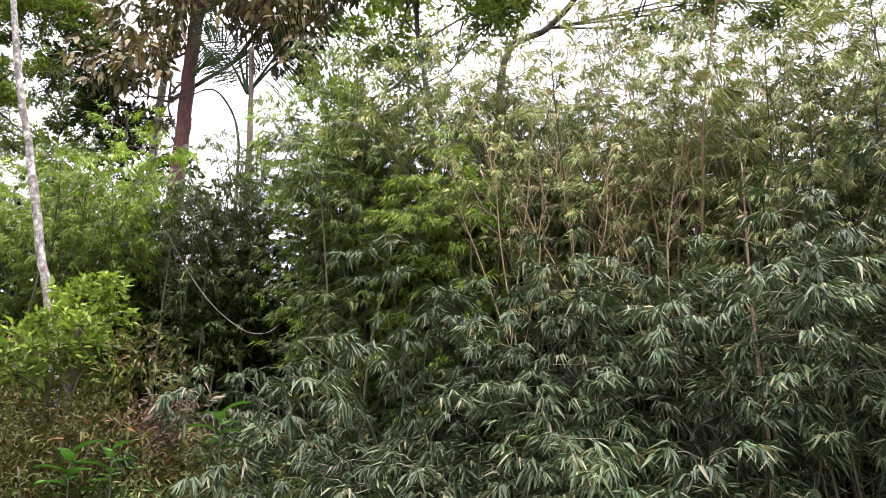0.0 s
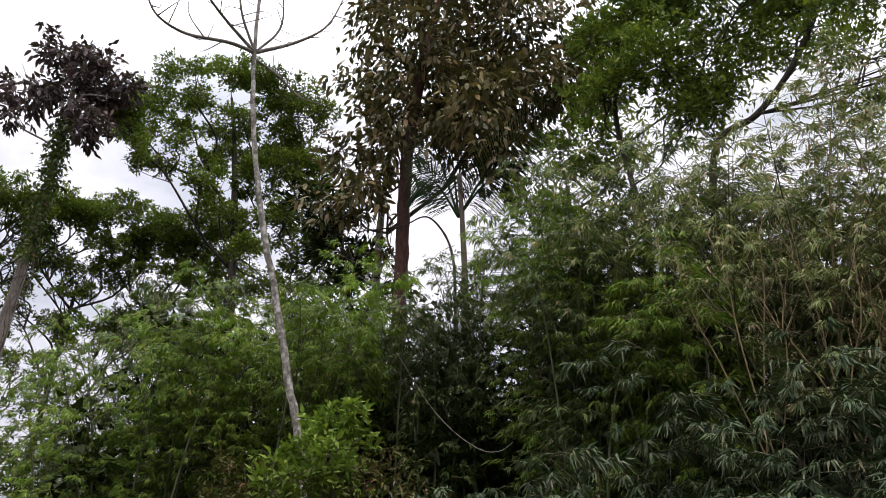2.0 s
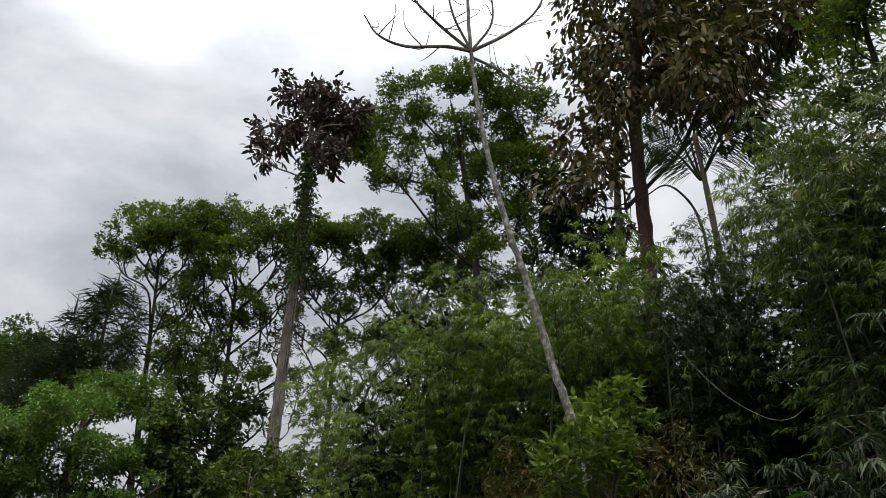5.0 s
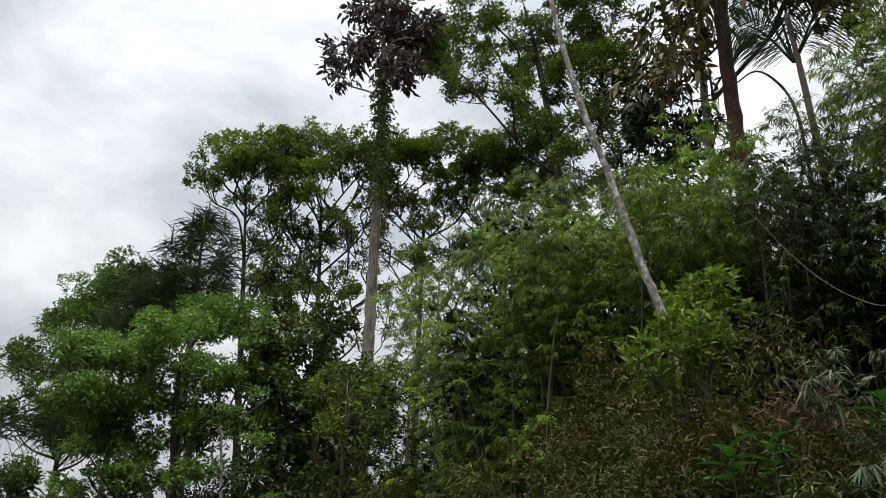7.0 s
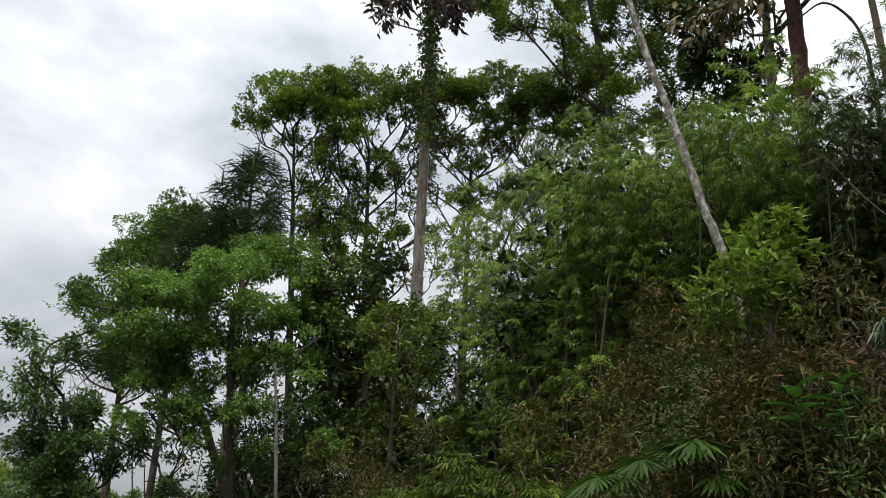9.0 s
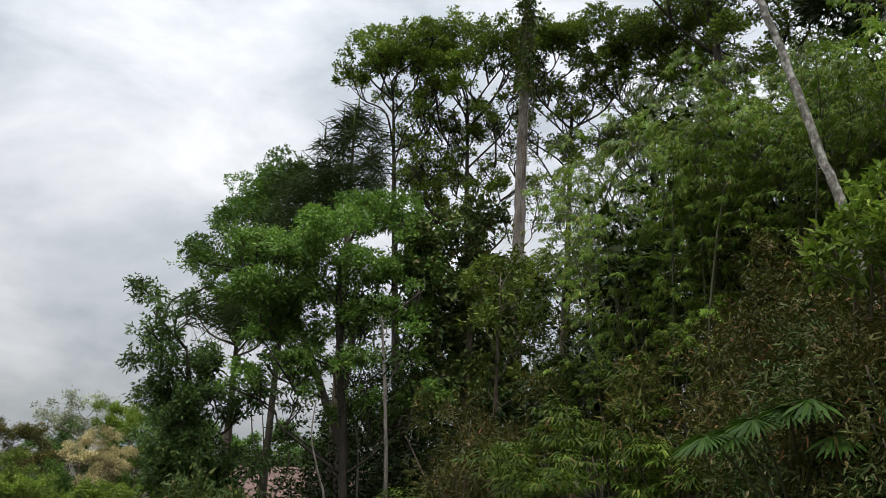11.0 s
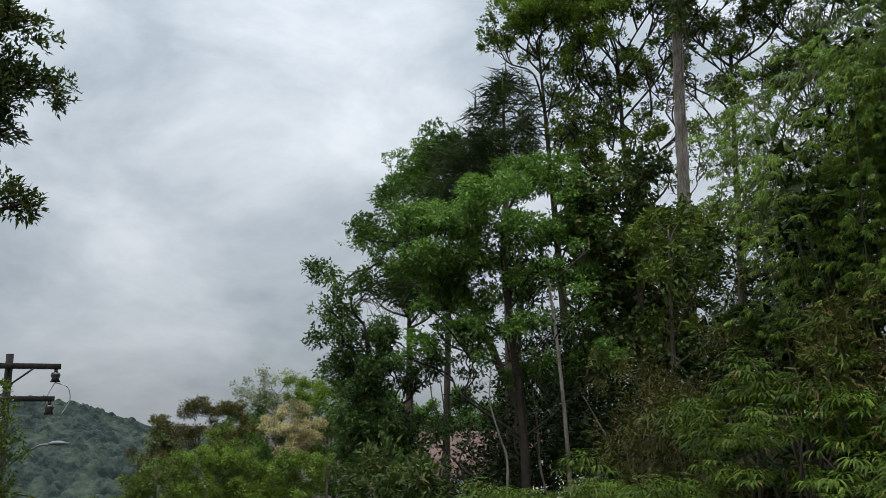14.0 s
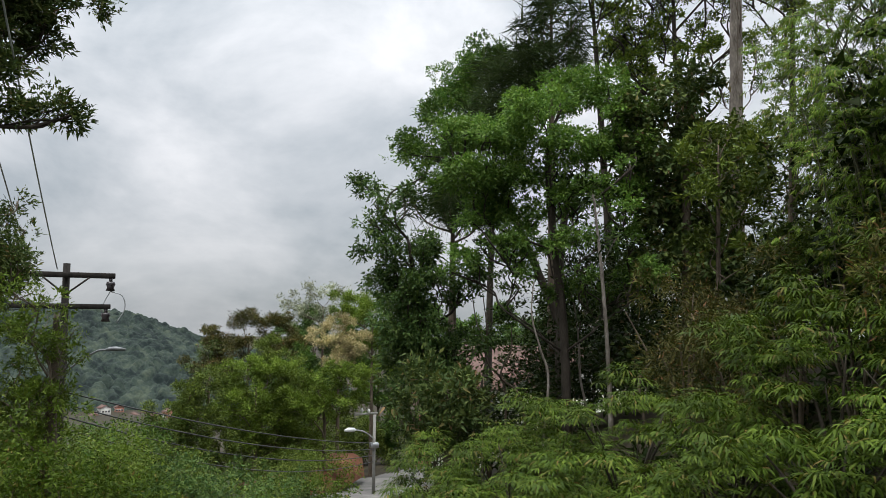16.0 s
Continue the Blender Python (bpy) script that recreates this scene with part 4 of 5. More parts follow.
# ---- emergent tree with vines ----
tree("emergent_tree", "tall straight grey-trunked tree wrapped in vines with a dark purplish crown",
     [(*spot(46.6, 0, 21)[:2], 0.3), spot(46.3, 13.1, 21), spot(46.2, 17.8, 21), spot(46.0, 24.2, 21), spot(45.8, 28.9, 21), spot(45.8, 32.7, 21), spot(46, 36.5, 21)], [0.17, 0.155, 0.14, 0.125, 0.105, 0.08, 0.045],
     polar_clumps([(46.2, 36.0, 1.2), (48.8, 35.4, 0.85), (43.6, 36.6, 1.0), (47.6, 38.0, 0.8), (45, 38.0, .7), (49.4, 33.6, 0.55), (44.6, 34.2, 0.8), (41.9, 37, .5)], 21, 0.5, 31), M_PURPLE, M_BARK_GREY, 57, size=0.19, width=0.4, per=8, dense=14, hang=0.5, up=0.0, limb_from=0.7, flat=0.85, rich=True)
vine = thing("climbing_vine", (*spot(46.2, 13, 20.8)[:2], 6.4), "tangle of leafy climbing vines hanging round the grey trunk", "vine")
rv = np.random.default_rng(14)
vb = np.array(vine.location)
vl = []
for k in range(14):
    e0 = rv.uniform(22, 33)
    p = [spot(45.9 + rv.normal() * 0.35, e0 - q * rv.uniform(1.2, 2.2), 20.75 + rv.normal() * 0.2) for q in range(4)]
    part("stem", *tube(curve_points(p, 5), [0.014, 0.01], 4), M_BARK_BROWN, vine, vb)
ve = rv.uniform(25, 34, 420)
vp = np.array([spot(45.9 + rv.normal() * (0.25 + 0.1 * (e > 29)), e, 20.8 + rv.normal() * 0.3) for e in ve])
part("foliage", *cluster_leaves(vp, unit(rv.normal(size=vp.shape)), rv, 5, 0.16, 0.5, 0.08, hang=0.4), M_VINE, vine, vb, kind="stuff")

# ---- rounded tree and pine on the slope ----
LC = [(68.6, 12.6, 0.95), (66.8, 14.9, 1.2), (64.7, 17.0, 1.3), (62.4, 18.3, 1.35), (60.2, 17.8, 1.2), (66.0, 12.2, 1.1), (63.8, 14.4, 1.3), (60.8, 14.6, 1.25), (57.8, 15.0, 1.15), (61.4, 11.4, 1.0)]
tree("rounded_tree", "broad dome-crowned evergreen tree with small dark leaves", upright(62.6, 29.5, 14, 0.6, 4), [0.14, 0.12, 0.1, 0.06], polar_clumps(LC + fill_clumps(58, 66, 12, 16.5, 12, 9, 0.5, 0.8), 29.5, 1.0, 40), M_ROUND, M_BARK_DARK, 61, size=0.11, width=0.55, per=13, dense=34, rich="blade", flat=0.85, limb_from=0.25, spread=0.42)


def pine(bearing, reach, top, low_clumps, shoot_tips, seed, label):
    rng = np.random.default_rng(seed)
    base = spot(bearing, 0, reach)
    base[2] = ground(base[0], base[1])
    root = thing("pine_tree", base, label, "pine")
    tip = spot(bearing, top, reach)
    line = base + (tip - base) * np.linspace(0, 1, 14)[:, None]
    part("trunk", *tube(np.vstack([base - (0, 0, 0.3), line]), [0.2, 0.16, 0.1, 0.03], 8), M_BARK_BROWN, root, base)
    tufts = []
    shoots = [tip] + [spot(*q, reach + rng.uniform(-0.6, 0.6)) for q in shoot_tips]
    for k in range(9):
        s = base + (tip - base) * (0.95 - 0.012 * k)
        a, out = 2.4 * k, (0.25 + 0.13 * k) * rng.uniform(0.7, 1.1)
        shoots.append(s + (math.cos(a) * out, math.sin(a) * out, rng.uniform(0.5, 1.1)))
    for e in shoots:
        s = base + (tip - base) * min(0.93, (e[2] - base[2] - 0.9) / (tip[2] - base[2]))
        part("branch", *tube(curve_points([s, s + (e - s) * (0.6, 0.6, 0.3), e], 5), [0.04, 0.024, 0.016], 5), M_BARK_BROWN, root, base)
        part("candle", *tube([e, e + (0.02, 0, rng.uniform(0.35, 0.7))], [0.038, 0.03, 0.012], 5), M_VINE, root, base)
        tufts.append(e - (0, 0, 0.15))
    n = len(tufts) * 110
    d = unit(rng.normal(size=(n, 3)) + (0, 0, 0.1))
    crown = [leaves(np.repeat(np.array(tufts), 110, 0) + rng.normal(size=(n, 3)) * (0.1, 0.1, 0.2), d, rng.normal(size=(n, 3)), rng.uniform(0.4, 0.8, n), 0.02, 0.25, False)]
    for b, e, r in low_clumps:
        c = spot(b, e, reach - 0.3)
        k = int(26 * r * r * 3)
        p = c + in_ball(rng, k, 0.4)[0] * r
        n = k * 22
        d = unit(rng.normal(size=(n, 3)) + (0, 0, 0.4))
        crown.append(leaves(np.repeat(p, 22, 0), d, rng.normal(size=(n, 3)), rng.uniform(0.35, 0.6, n), 0.035, 0.12, False))
    part("foliage", *join(crown), M_NEEDLE, root, base, kind="stuff")
    return root


pine(58.6, 25.0, 22.6, [(58.0, 18.2, 0.7), (59.4, 18.2, 0.7), (57, 17.8, 0.6), (61.2, 17.6, 0.7), (62.4, 17.4, 0.6), (61.8, 15.6, 0.7), (63.6, 15.4, 0.6), (60.2, 16.2, 0.6)], [(61.1, 19.0), (62.3, 18.6), (63.4, 17.8), (56.6, 19.6), (57.2, 20.2), (60.2, 19.2), (59.4, 20.6)], 71, "pine with upright shoots and long radiating needles")
pine(65.6, 22.5, 9.6, [(66.0, 8.0, 0.4), (65.0, 7.6, 0.4)], [(66.4, 8.6), (64.6, 8.4)], 72, "small pine with long pale needles among the trees")

# ---- mid-slope trees ----
LT = [(72.3, 9.9, 0.36), (71.5, 9.5, 0.4), (70.3, 8.6, 0.42), (68.6, 9.2, 0.5), (67.4, 10.8, 0.4), (71.6, 7.2, 0.45), (70.2, 6.6, 0.5), (71.0, 5.0, 0.5), (69.8, 4.4, 0.5), (70.7, 2.8, 0.5), (69.6, 1.8, 0.5), (68.4, 5.6, 0.4), (69.8, 0.6, 0.5), (68.6, 1.6, 0.45), (69.0, -0.8, 0.5), (69.0, -2, 0.6), (67.2, -1.4, 0.5), (66.6, 3.4, 0.4), (68.8, -2.4, 0.5), (68, -3.6, 0.6), (65.8, -3, 0.6)]
tree("feathery_tree", "spreading tree with deep green feathery compound leaves at the wood's edge", [spot(66.6, -7.5, 20), spot(67, -3, 20), spot(68, 2, 20), spot(68.8, 6, 20)], [0.13, 0.11, 0.08, 0.03],
     polar_clumps(LT + fill_clumps(64.5, 69.2, -5, -0.5, 30, 10, 0.3, 0.5) + fill_clumps(67.3, 70.6, -1, 6, 16, 12, 0.3, 0.5) + fill_clumps(63, 69, -2, 5, 26, 14, 0.25, 0.45), 20, 0.7, 41), M_DEEP, M_BARK_DARK, 62, size=0.115, width=0.42, rich="blade", per=15, dense=40, hang=0.35, flat=0.7, limb_from=0.1, spread=0.5)
BT = [(68.6, 11.8, 0.6), (66.6, 13.2, 0.7), (64.4, 13.6, 0.75), (62, 13.2, 0.8), (59.8, 15.0, 0.8), (57.6, 16.3, 0.85), (55.2, 16.2, 0.8), (53, 14.8, 0.7), (65, 10.6, 0.8), (61.6, 10.0, 0.9), (58, 12.2, 0.9), (54.6, 12.2, 0.8), (63.4, 7.6, 0.8), (59.6, 7.8, 0.7), (56.2, 9.2, 0.7), (57, 6, .6), (64.6, 4.6, .6)]
tree("feathery_tree", "light green tree with layered feathery compound leaves", [spot(57.8, -6.5, 18.6), spot(58, 0, 18.6), spot(58.6, 6, 18.6), spot(59, 12, 18.6), spot(58, 15, 18.6)], [0.10, 0.09, 0.08, 0.05, 0.03],
     polar_clumps(BT + fill_clumps(52, 66, 2, 14.5, 64, 11, 0.25, 0.5), 18.6, 0.8, 42), M_FEATHER, M_BARK_DARK, 63, size=0.11, width=0.42, rich="blade", per=15, dense=40, hang=0.2, flat=0.5, limb_from=0.2, spread=0.5)
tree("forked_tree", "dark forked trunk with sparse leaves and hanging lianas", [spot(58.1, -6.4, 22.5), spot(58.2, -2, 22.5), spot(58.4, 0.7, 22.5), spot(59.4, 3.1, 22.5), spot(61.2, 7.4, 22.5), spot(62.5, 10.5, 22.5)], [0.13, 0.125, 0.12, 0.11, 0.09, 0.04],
     polar_clumps([(62.4, 10.5, 0.9), (60, 6.6, 0.5), (63.6, 5.4, 0.6), (57.4, 7.6, 0.7), (56.4, 4.2, 0.6), (58.4, 9.4, 0.7), (61.6, 1.0, 0.5), (55.6, 1.2, 0.6)], 22.5, 0.6, 43), M_SHADE_LEAF, M_BARK_DARK, 64, size=0.16, per=7, dense=14, limb_from=0.15)
tree("forked_tree", "dark slanting stem beside the forked trunk", [spot(57.9, -6.4, 22), spot(58.1, 0, 22), spot(58.2, 4, 22), spot(57.6, 9, 22)], [0.14, 0.13, 0.12, 0.08], polar_clumps([(57.2, 10, 0.8), (58.8, 11, 0.7)], 22, 0.3, 44), M_SHADE_LEAF, M_BARK_DARK, 65, size=0.16, per=7, dense=14)
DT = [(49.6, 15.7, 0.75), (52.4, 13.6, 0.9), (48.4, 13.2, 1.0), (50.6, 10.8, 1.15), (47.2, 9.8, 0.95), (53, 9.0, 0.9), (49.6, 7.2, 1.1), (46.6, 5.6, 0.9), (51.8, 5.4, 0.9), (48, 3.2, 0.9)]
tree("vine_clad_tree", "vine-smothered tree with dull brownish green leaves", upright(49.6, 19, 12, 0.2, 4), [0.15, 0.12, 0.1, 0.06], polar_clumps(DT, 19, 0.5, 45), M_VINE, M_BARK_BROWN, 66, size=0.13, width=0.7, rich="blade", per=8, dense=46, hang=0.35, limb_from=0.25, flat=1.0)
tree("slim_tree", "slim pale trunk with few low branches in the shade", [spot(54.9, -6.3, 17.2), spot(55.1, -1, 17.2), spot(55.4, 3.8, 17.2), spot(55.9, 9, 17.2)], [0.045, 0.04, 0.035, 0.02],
     polar_clumps([(55.9, 9, 0.5), (56.3, 0, 0.25), (54.4, 6, .4)], 17.2, 0.2, 46), M_SHADE_LEAF, M_BARK_GREY, 67, size=0.14, dense=14)
for k, (b, e0, e1, reach) in enumerate([(59, -6.5, 3, 17.5), (52.4, -5.6, 1, 16), (57, -6.6, 4, 19), (62, -7, 2, 20), (63, -7, 3, 20.5), (60.6, -7, 0, 19.5), (50, -5, 3, 17.5), (43, 0, 10, 16)]):
    rr = np.random.default_rng(90 + k)
    p = [spot(b + 0.5 * rr.normal(), e0, reach)] + [spot(b + 0.5 * rr.normal() + q * 0.3, e0 + (e1 - e0) * q / 4, reach) for q in range(1, 5)]
    p[0][2] = min(p[0][2], float(ground(p[0][0], p[0][1])))
    st = part("sapling", *tube(curve_points(p, 6), [0.03, 0.025, 0.012], 5, 0.05, rr), M_BARK_BROWN if k % 2 else M_BARK_GREY, None, p[0])
    tagged(st, "thin leafless sapling stem in the shaded wood", "sapling", "sapling stems")
# Fills the space between trunks; shade under the trees is in the leaf colour.
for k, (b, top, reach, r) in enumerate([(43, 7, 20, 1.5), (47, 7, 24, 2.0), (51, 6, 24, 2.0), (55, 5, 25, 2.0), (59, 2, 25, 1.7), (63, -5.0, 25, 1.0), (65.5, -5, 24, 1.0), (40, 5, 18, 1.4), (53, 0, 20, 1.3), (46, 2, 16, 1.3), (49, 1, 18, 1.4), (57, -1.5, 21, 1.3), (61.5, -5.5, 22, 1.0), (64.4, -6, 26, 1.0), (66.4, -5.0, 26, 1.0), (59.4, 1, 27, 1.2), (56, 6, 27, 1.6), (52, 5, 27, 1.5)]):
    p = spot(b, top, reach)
    shrub("understory_shrub", "evergreen undergrowth of the wood, shade put into its near-black leaf colour", p[0], p[1], p[2], r, M_SHADE_LEAF, 100 + k, size=0.18, width=0.5, rich="blade", dense=19, per=7, stems=7, group="shaded undergrowth")
# sunlit saplings with sky showing between them
tree("sapling_tree", "pale forking sapling with thin lacy leaves against the sky", upright(41.2, 23, 20, 0.4, 4), [0.07, 0.05, 0.04, 0.02], polar_clumps([(42, 20, 0.4), (40.4, 20.4, 0.4), (41.6, 16.5, 0.5), (40, 17, 0.4), (43, 17.4, .4)] + fill_clumps(37.5, 47.5, 7, 19, 44, 13, 0.3, 0.55), 23, 0.6, 47), M_UMBRELLA, M_BARK_GREY, 68, size=0.1, width=0.5, rich="blade", per=10, dense=26, twigs=6, limb_from=0.1)

for k, (b, reach, rows) in enumerate([
        (47.6, 16.5, [(46.6, 13.0, 0.45), (48.2, 12.6, 0.5), (45.4, 12.0, 0.5), (49.4, 11.4, 0.45), (47.2, 10.4, 0.55), (45.2, 9.2, 0.5), (48.8, 8.8, 0.5), (46.6, 7.0, 0.55), (48.6, 5.6, 0.5), (45.4, 5.0, 0.5)]),
        (43.2, 15.5, [(43.6, 13.2, 0.45), (41.8, 13.4, 0.4), (44.6, 11.6, 0.5), (42.4, 10.8, 0.5), (40.6, 11.2, 0.45), (43.8, 8.6, 0.5), (41.4, 7.8, 0.5), (43.2, 5.4, 0.5), (40.6, 5.0, 0.5)])]):
    tree("sapling_tree", "young tree with light yellow-green leaves in front of the grey trunk", upright(b, reach, 12, 0.4, 4), [0.05, 0.045, 0.035, 0.015], polar_clumps(rows, reach, 0.5, 147 + k),
         M_VALLEY, M_BARK_BROWN, 168 + k, size=0.12, width=0.4, per=8, dense=40, limb_from=0.2, hang=0.2, spread=0.3, twigs=6)

# ---- bank fronds along the road ----
BANK = [(-11.2, 4.9, -0.4, 0.9), (-10.4, 5.6, 0.2, 0.9), (-9.4, 5.6, 0.45, 0.9), (-8.3, 6.0, 0.8, 0.9), (-7.3, 6.2, 0.9, 0.85), (-6.5, 6.0, 1.0, 0.9), (-5.6, 6.3, 1.6, 0.85), (-5.0, 6.6, 1.9, 0.7), (-6.9, 5.0, 0.2, 0.8), (-5.7, 5.0, 0.5, 0.8), (-4.7, 5.2, 0.9, 0.8), (-8.4, 4.7, -0.2, 0.8), (-9.8, 4.6, -0.5, 0.8), (-12.4, 5.4, -0.4, 1.0), (-13.4, 6.4, -0.4, 1.0), (-4.0, 5.6, 1.4, 0.7), (-12, 7.2, 0.2, 1.0), (-10, 7.4, 0.6, 1.0)]
for k, (x, y, top, r) in enumerate(BANK):
    shrub("bank_fern", "light green arching fronds covering the roadside bank", x, y, top, r, M_BANK, 130 + k, "fan", size=0.115, width=0.18, per=7, dense=140, stems=6, flat=0.8, lobes=2, lobe_r=(0.26, 0.42), category="fern", group="fronds on the bank", bark=M_BARK_DARK)
for k, (x, y, top, r, leaf) in enumerate([(-6.2, 7.3, 2.8, 0.8, M_BANK), (-5.4, 7.6, 2.6, 0.8, M_SHRUB), (-7.6, 8.0, 2.4, 0.9, M_BANK), (-9.2, 8.6, 2.2, 1.0, M_SHRUB), (-11, 9.2, 2.6, 1.0, M_SHRUB), (-8.6, 9.8, 3.4, 0.9, M_BANK)]):
    shrub("bank_shrub", "leafy mixed shrub at the edge of the wood", x, y, top, r, leaf, 160 + k, "fan" if leaf is not M_SHRUB else "tuft", size=0.13, width=0.19, per=7, dense=120, lobes=2, lobe_r=(0.28, 0.45), stems=6, category="shrub", group="shrubs on the bank")

rg = np.random.default_rng(300)
gx, gy = rg.uniform(-15, 5, 16000), rg.uniform(3.9, 9.5, 16000)
gp = np.stack([gx, gy, ground(gx, gy) + rg.uniform(0.0, 0.22, 16000)], 1)
cover = part("ground_cover", *leaves(gp, unit(rg.normal(size=gp.shape) + (0, -0.3, 0.5)), unit(np.array((0, 0, 1.0)) + 0.5 * rg.normal(size=gp.shape)), rg.uniform(0.12, 0.3, 16000), 0.3, 0.25, False), M_SHADE_LEAF, kind="stuff")
tagged(cover, "low dark herbs and leaf litter covering the bank", "ground cover")

# ---- foreground shrubs by the slender tree ----
YB = [(21.0, 17.6, 0.15), (22.6, 16.9, 0.15), (20.4, 15.9, 0.14), (24.2, 15.6, 0.16), (22.3, 15.0, 0.16), (25.6, 14.2, 0.15), (21.4, 13.8, 0.14), (23.6, 13.4, 0.16), (26.2, 12.4, 0.15), (24.6, 11.8, 0.15), (22.4, 12.0, 0.14)]
tree("yellow_shrub", "bright yellow-green leafy shrub at the foot of the slender tree", [(-2.7, 6.2, float(ground(-2.7, 6.2))), (-2.66, 6.15, 1.8), (-2.62, 6.1, 2.6), (-2.6, 6.05, 3.2)], [0.03, 0.026, 0.02, 0.01],
     polar_clumps(YB, 6.6, 0.2, 170, -0.1), M_YELLOW, M_BARK_BROWN, 170, size=0.075, width=0.42, per=9, dense=210, limb_from=0.3, spread=0.7, category="shrub", flat=0.9)
shrub("dry_shrub", "shrub of withered brown hanging leaves", -2.25, 6.7, 3.1, 0.5, M_DRY, 171, "tuft", size=0.11, width=0.22, per=6, dense=70, stems=7, hang=0.6)
for k, (x, y, top, r, leaf) in enumerate([(-2.6, 6.0, 2.9, 0.6, M_SHRUB), (-1.9, 6.2, 2.5, 0.6, M_SHRUB), (-3.3, 6.2, 2.7, 0.6, M_BAMBOO), (-3.4, 6.9, 3.0, 0.6, M_SHRUB), (-1.5, 6.7, 2.7, 0.6, M_GREY_GREEN), (-2.9, 6.4, 3.0, 0.5, M_SHRUB), (-2.0, 6.7, 2.9, 0.45, M_DRY), (-3.9, 6.6, 2.9, 0.7, M_SHRUB), (-4.3, 7.4, 3.4, 0.7, M_SHRUB), (-2.45, 5.75, 2.85, 0.5, M_SHRUB), (-2.9, 5.7, 2.6, 0.5, M_SHRUB), (-2.1, 5.8, 2.65, 0.45, M_SHRUB)]):
    shrub("bank_shrub", "tangled low shrub with narrow drooping leaves", x, y, top, r, leaf, 175 + k, "tuft", size=0.08, width=0.26, per=8, dense=180, stems=7, hang=0.35, group="shrubs on the bank")


def broad_plant(x, y, z, seed, n=8, size=0.3):
    rng = np.random.default_rng(seed)
    g = float(ground(x, y))
    root = thing("broadleaf_plant", (x, y, g), "young plant with large smooth green leaves on an upright stem", "plant", "broad-leaved plants")
    base = np.array((x, y, g))
    top = np.array((x, y, z))
    part("stem", *tube(curve_points([base, (base + top) / 2 + (0.04, 0, 0), top], 5), [0.009, 0.006], 6), M_CULM, root, base)
    for k in range(n):
        a = 2.4 * k + rng.uniform(-0.3, 0.3)
        d0 = np.array((math.cos(a), math.sin(a) - 0.2, 0.75 - 0.05 * k))
        p = top - (0, 0, 0.03 * k)
        L, t = size * rng.uniform(0.75, 1.15), np.linspace(0, 1, 8)
        d = unit(d0)
        mid = p + L * t[:, None] * d - (0.35 * L * t ** 2)[:, None] * np.array((0, 0, 1.0))
        s = unit(np.cross(d, (0, 0, 1.0)))
        w = 0.17 * L * np.sin(np.pi * np.clip(t, 0.02, 0.98) ** 0.8)
        V = np.vstack([mid + w[:, None] * s + (0, 0, 0.012), mid, mid - w[:, None] * s + (0, 0, 0.012)])
        F = [f for i in range(7) for f in ((i, i + 1, i + 9), (i, i + 9, i + 8), (i + 8, i + 9, i + 17), (i + 8, i + 17, i + 16))]
        part("leaf", V, F, M_BROAD, root, base, smooth=True)


broad_plant(-2.2, 5.35, 2.3, 181, 10, 0.28)
broad_plant(-1.95, 5.4, 2.32, 182, 8, 0.22)
broad_plant(-1.28, 5.5, 2.56, 183, 9, 0.24)
for k, (x, y, top, r) in enumerate([(-2.3, 5.55, 2.2, 0.45), (-1.8, 5.65, 2.15, 0.4), (-1.3, 5.75, 2.3, 0.4)]):
    shrub("bank_shrub", "small-leaved shrub under the broad-leaved plants", x, y, top, r, M_BAMBOO, 184 + k, size=0.08, width=0.26, per=8, dense=190, stems=7, hang=0.35, group="shrubs on the bank")


def fan_palm(x, y, seed):
    rng = np.random.default_rng(seed)
    g = float(ground(x, y))
    base = np.array((x, y, g))
    root = thing("fan_palm", base, "small fan palm with pleated green leaves low on the bank", "palm")
    for az, rise, ln in [(28.0, 3.6, 0), (26.6, 4.1, 0), (31.5, 2.0, 1), (30.0, 2.8, 1), (33.0, 1.6, 1), (25.2, 2.0, 0)]:
        hub = spot(az, rise, 6.0, -0.22)
        part("stalk", *tube(curve_points([base, (base + hub) / 2 + (0, 0, 0.25), hub], 6), [0.014, 0.009], 5), M_CULM, root, base)
        out = unit(np.array((hub[0] - x, hub[1] - y - 0.6, 0)) + (0.3 * rng.normal(), -0.3, 0))
        side = unit(np.cross(out, (0, 0, 1.0)))
        a = np.linspace(-1.9, 1.9, 26)
        d = np.cos(a)[:, None] * (out * 0.75 - (0, 0, 0.45)) + np.sin(a)[:, None] * side
        V, F = leaves(np.tile(hub, (26, 1)), d, np.tile(unit(np.cross(side, out)), (26, 1)) + 0.5 * side * np.sign(np.sin(26 * a))[:, None], 0.29, 0.13, 0.12, True)
        part("fan_leaf", V, F, M_FAN, root, base)


fan_palm(-3.15, 5.7, 190)

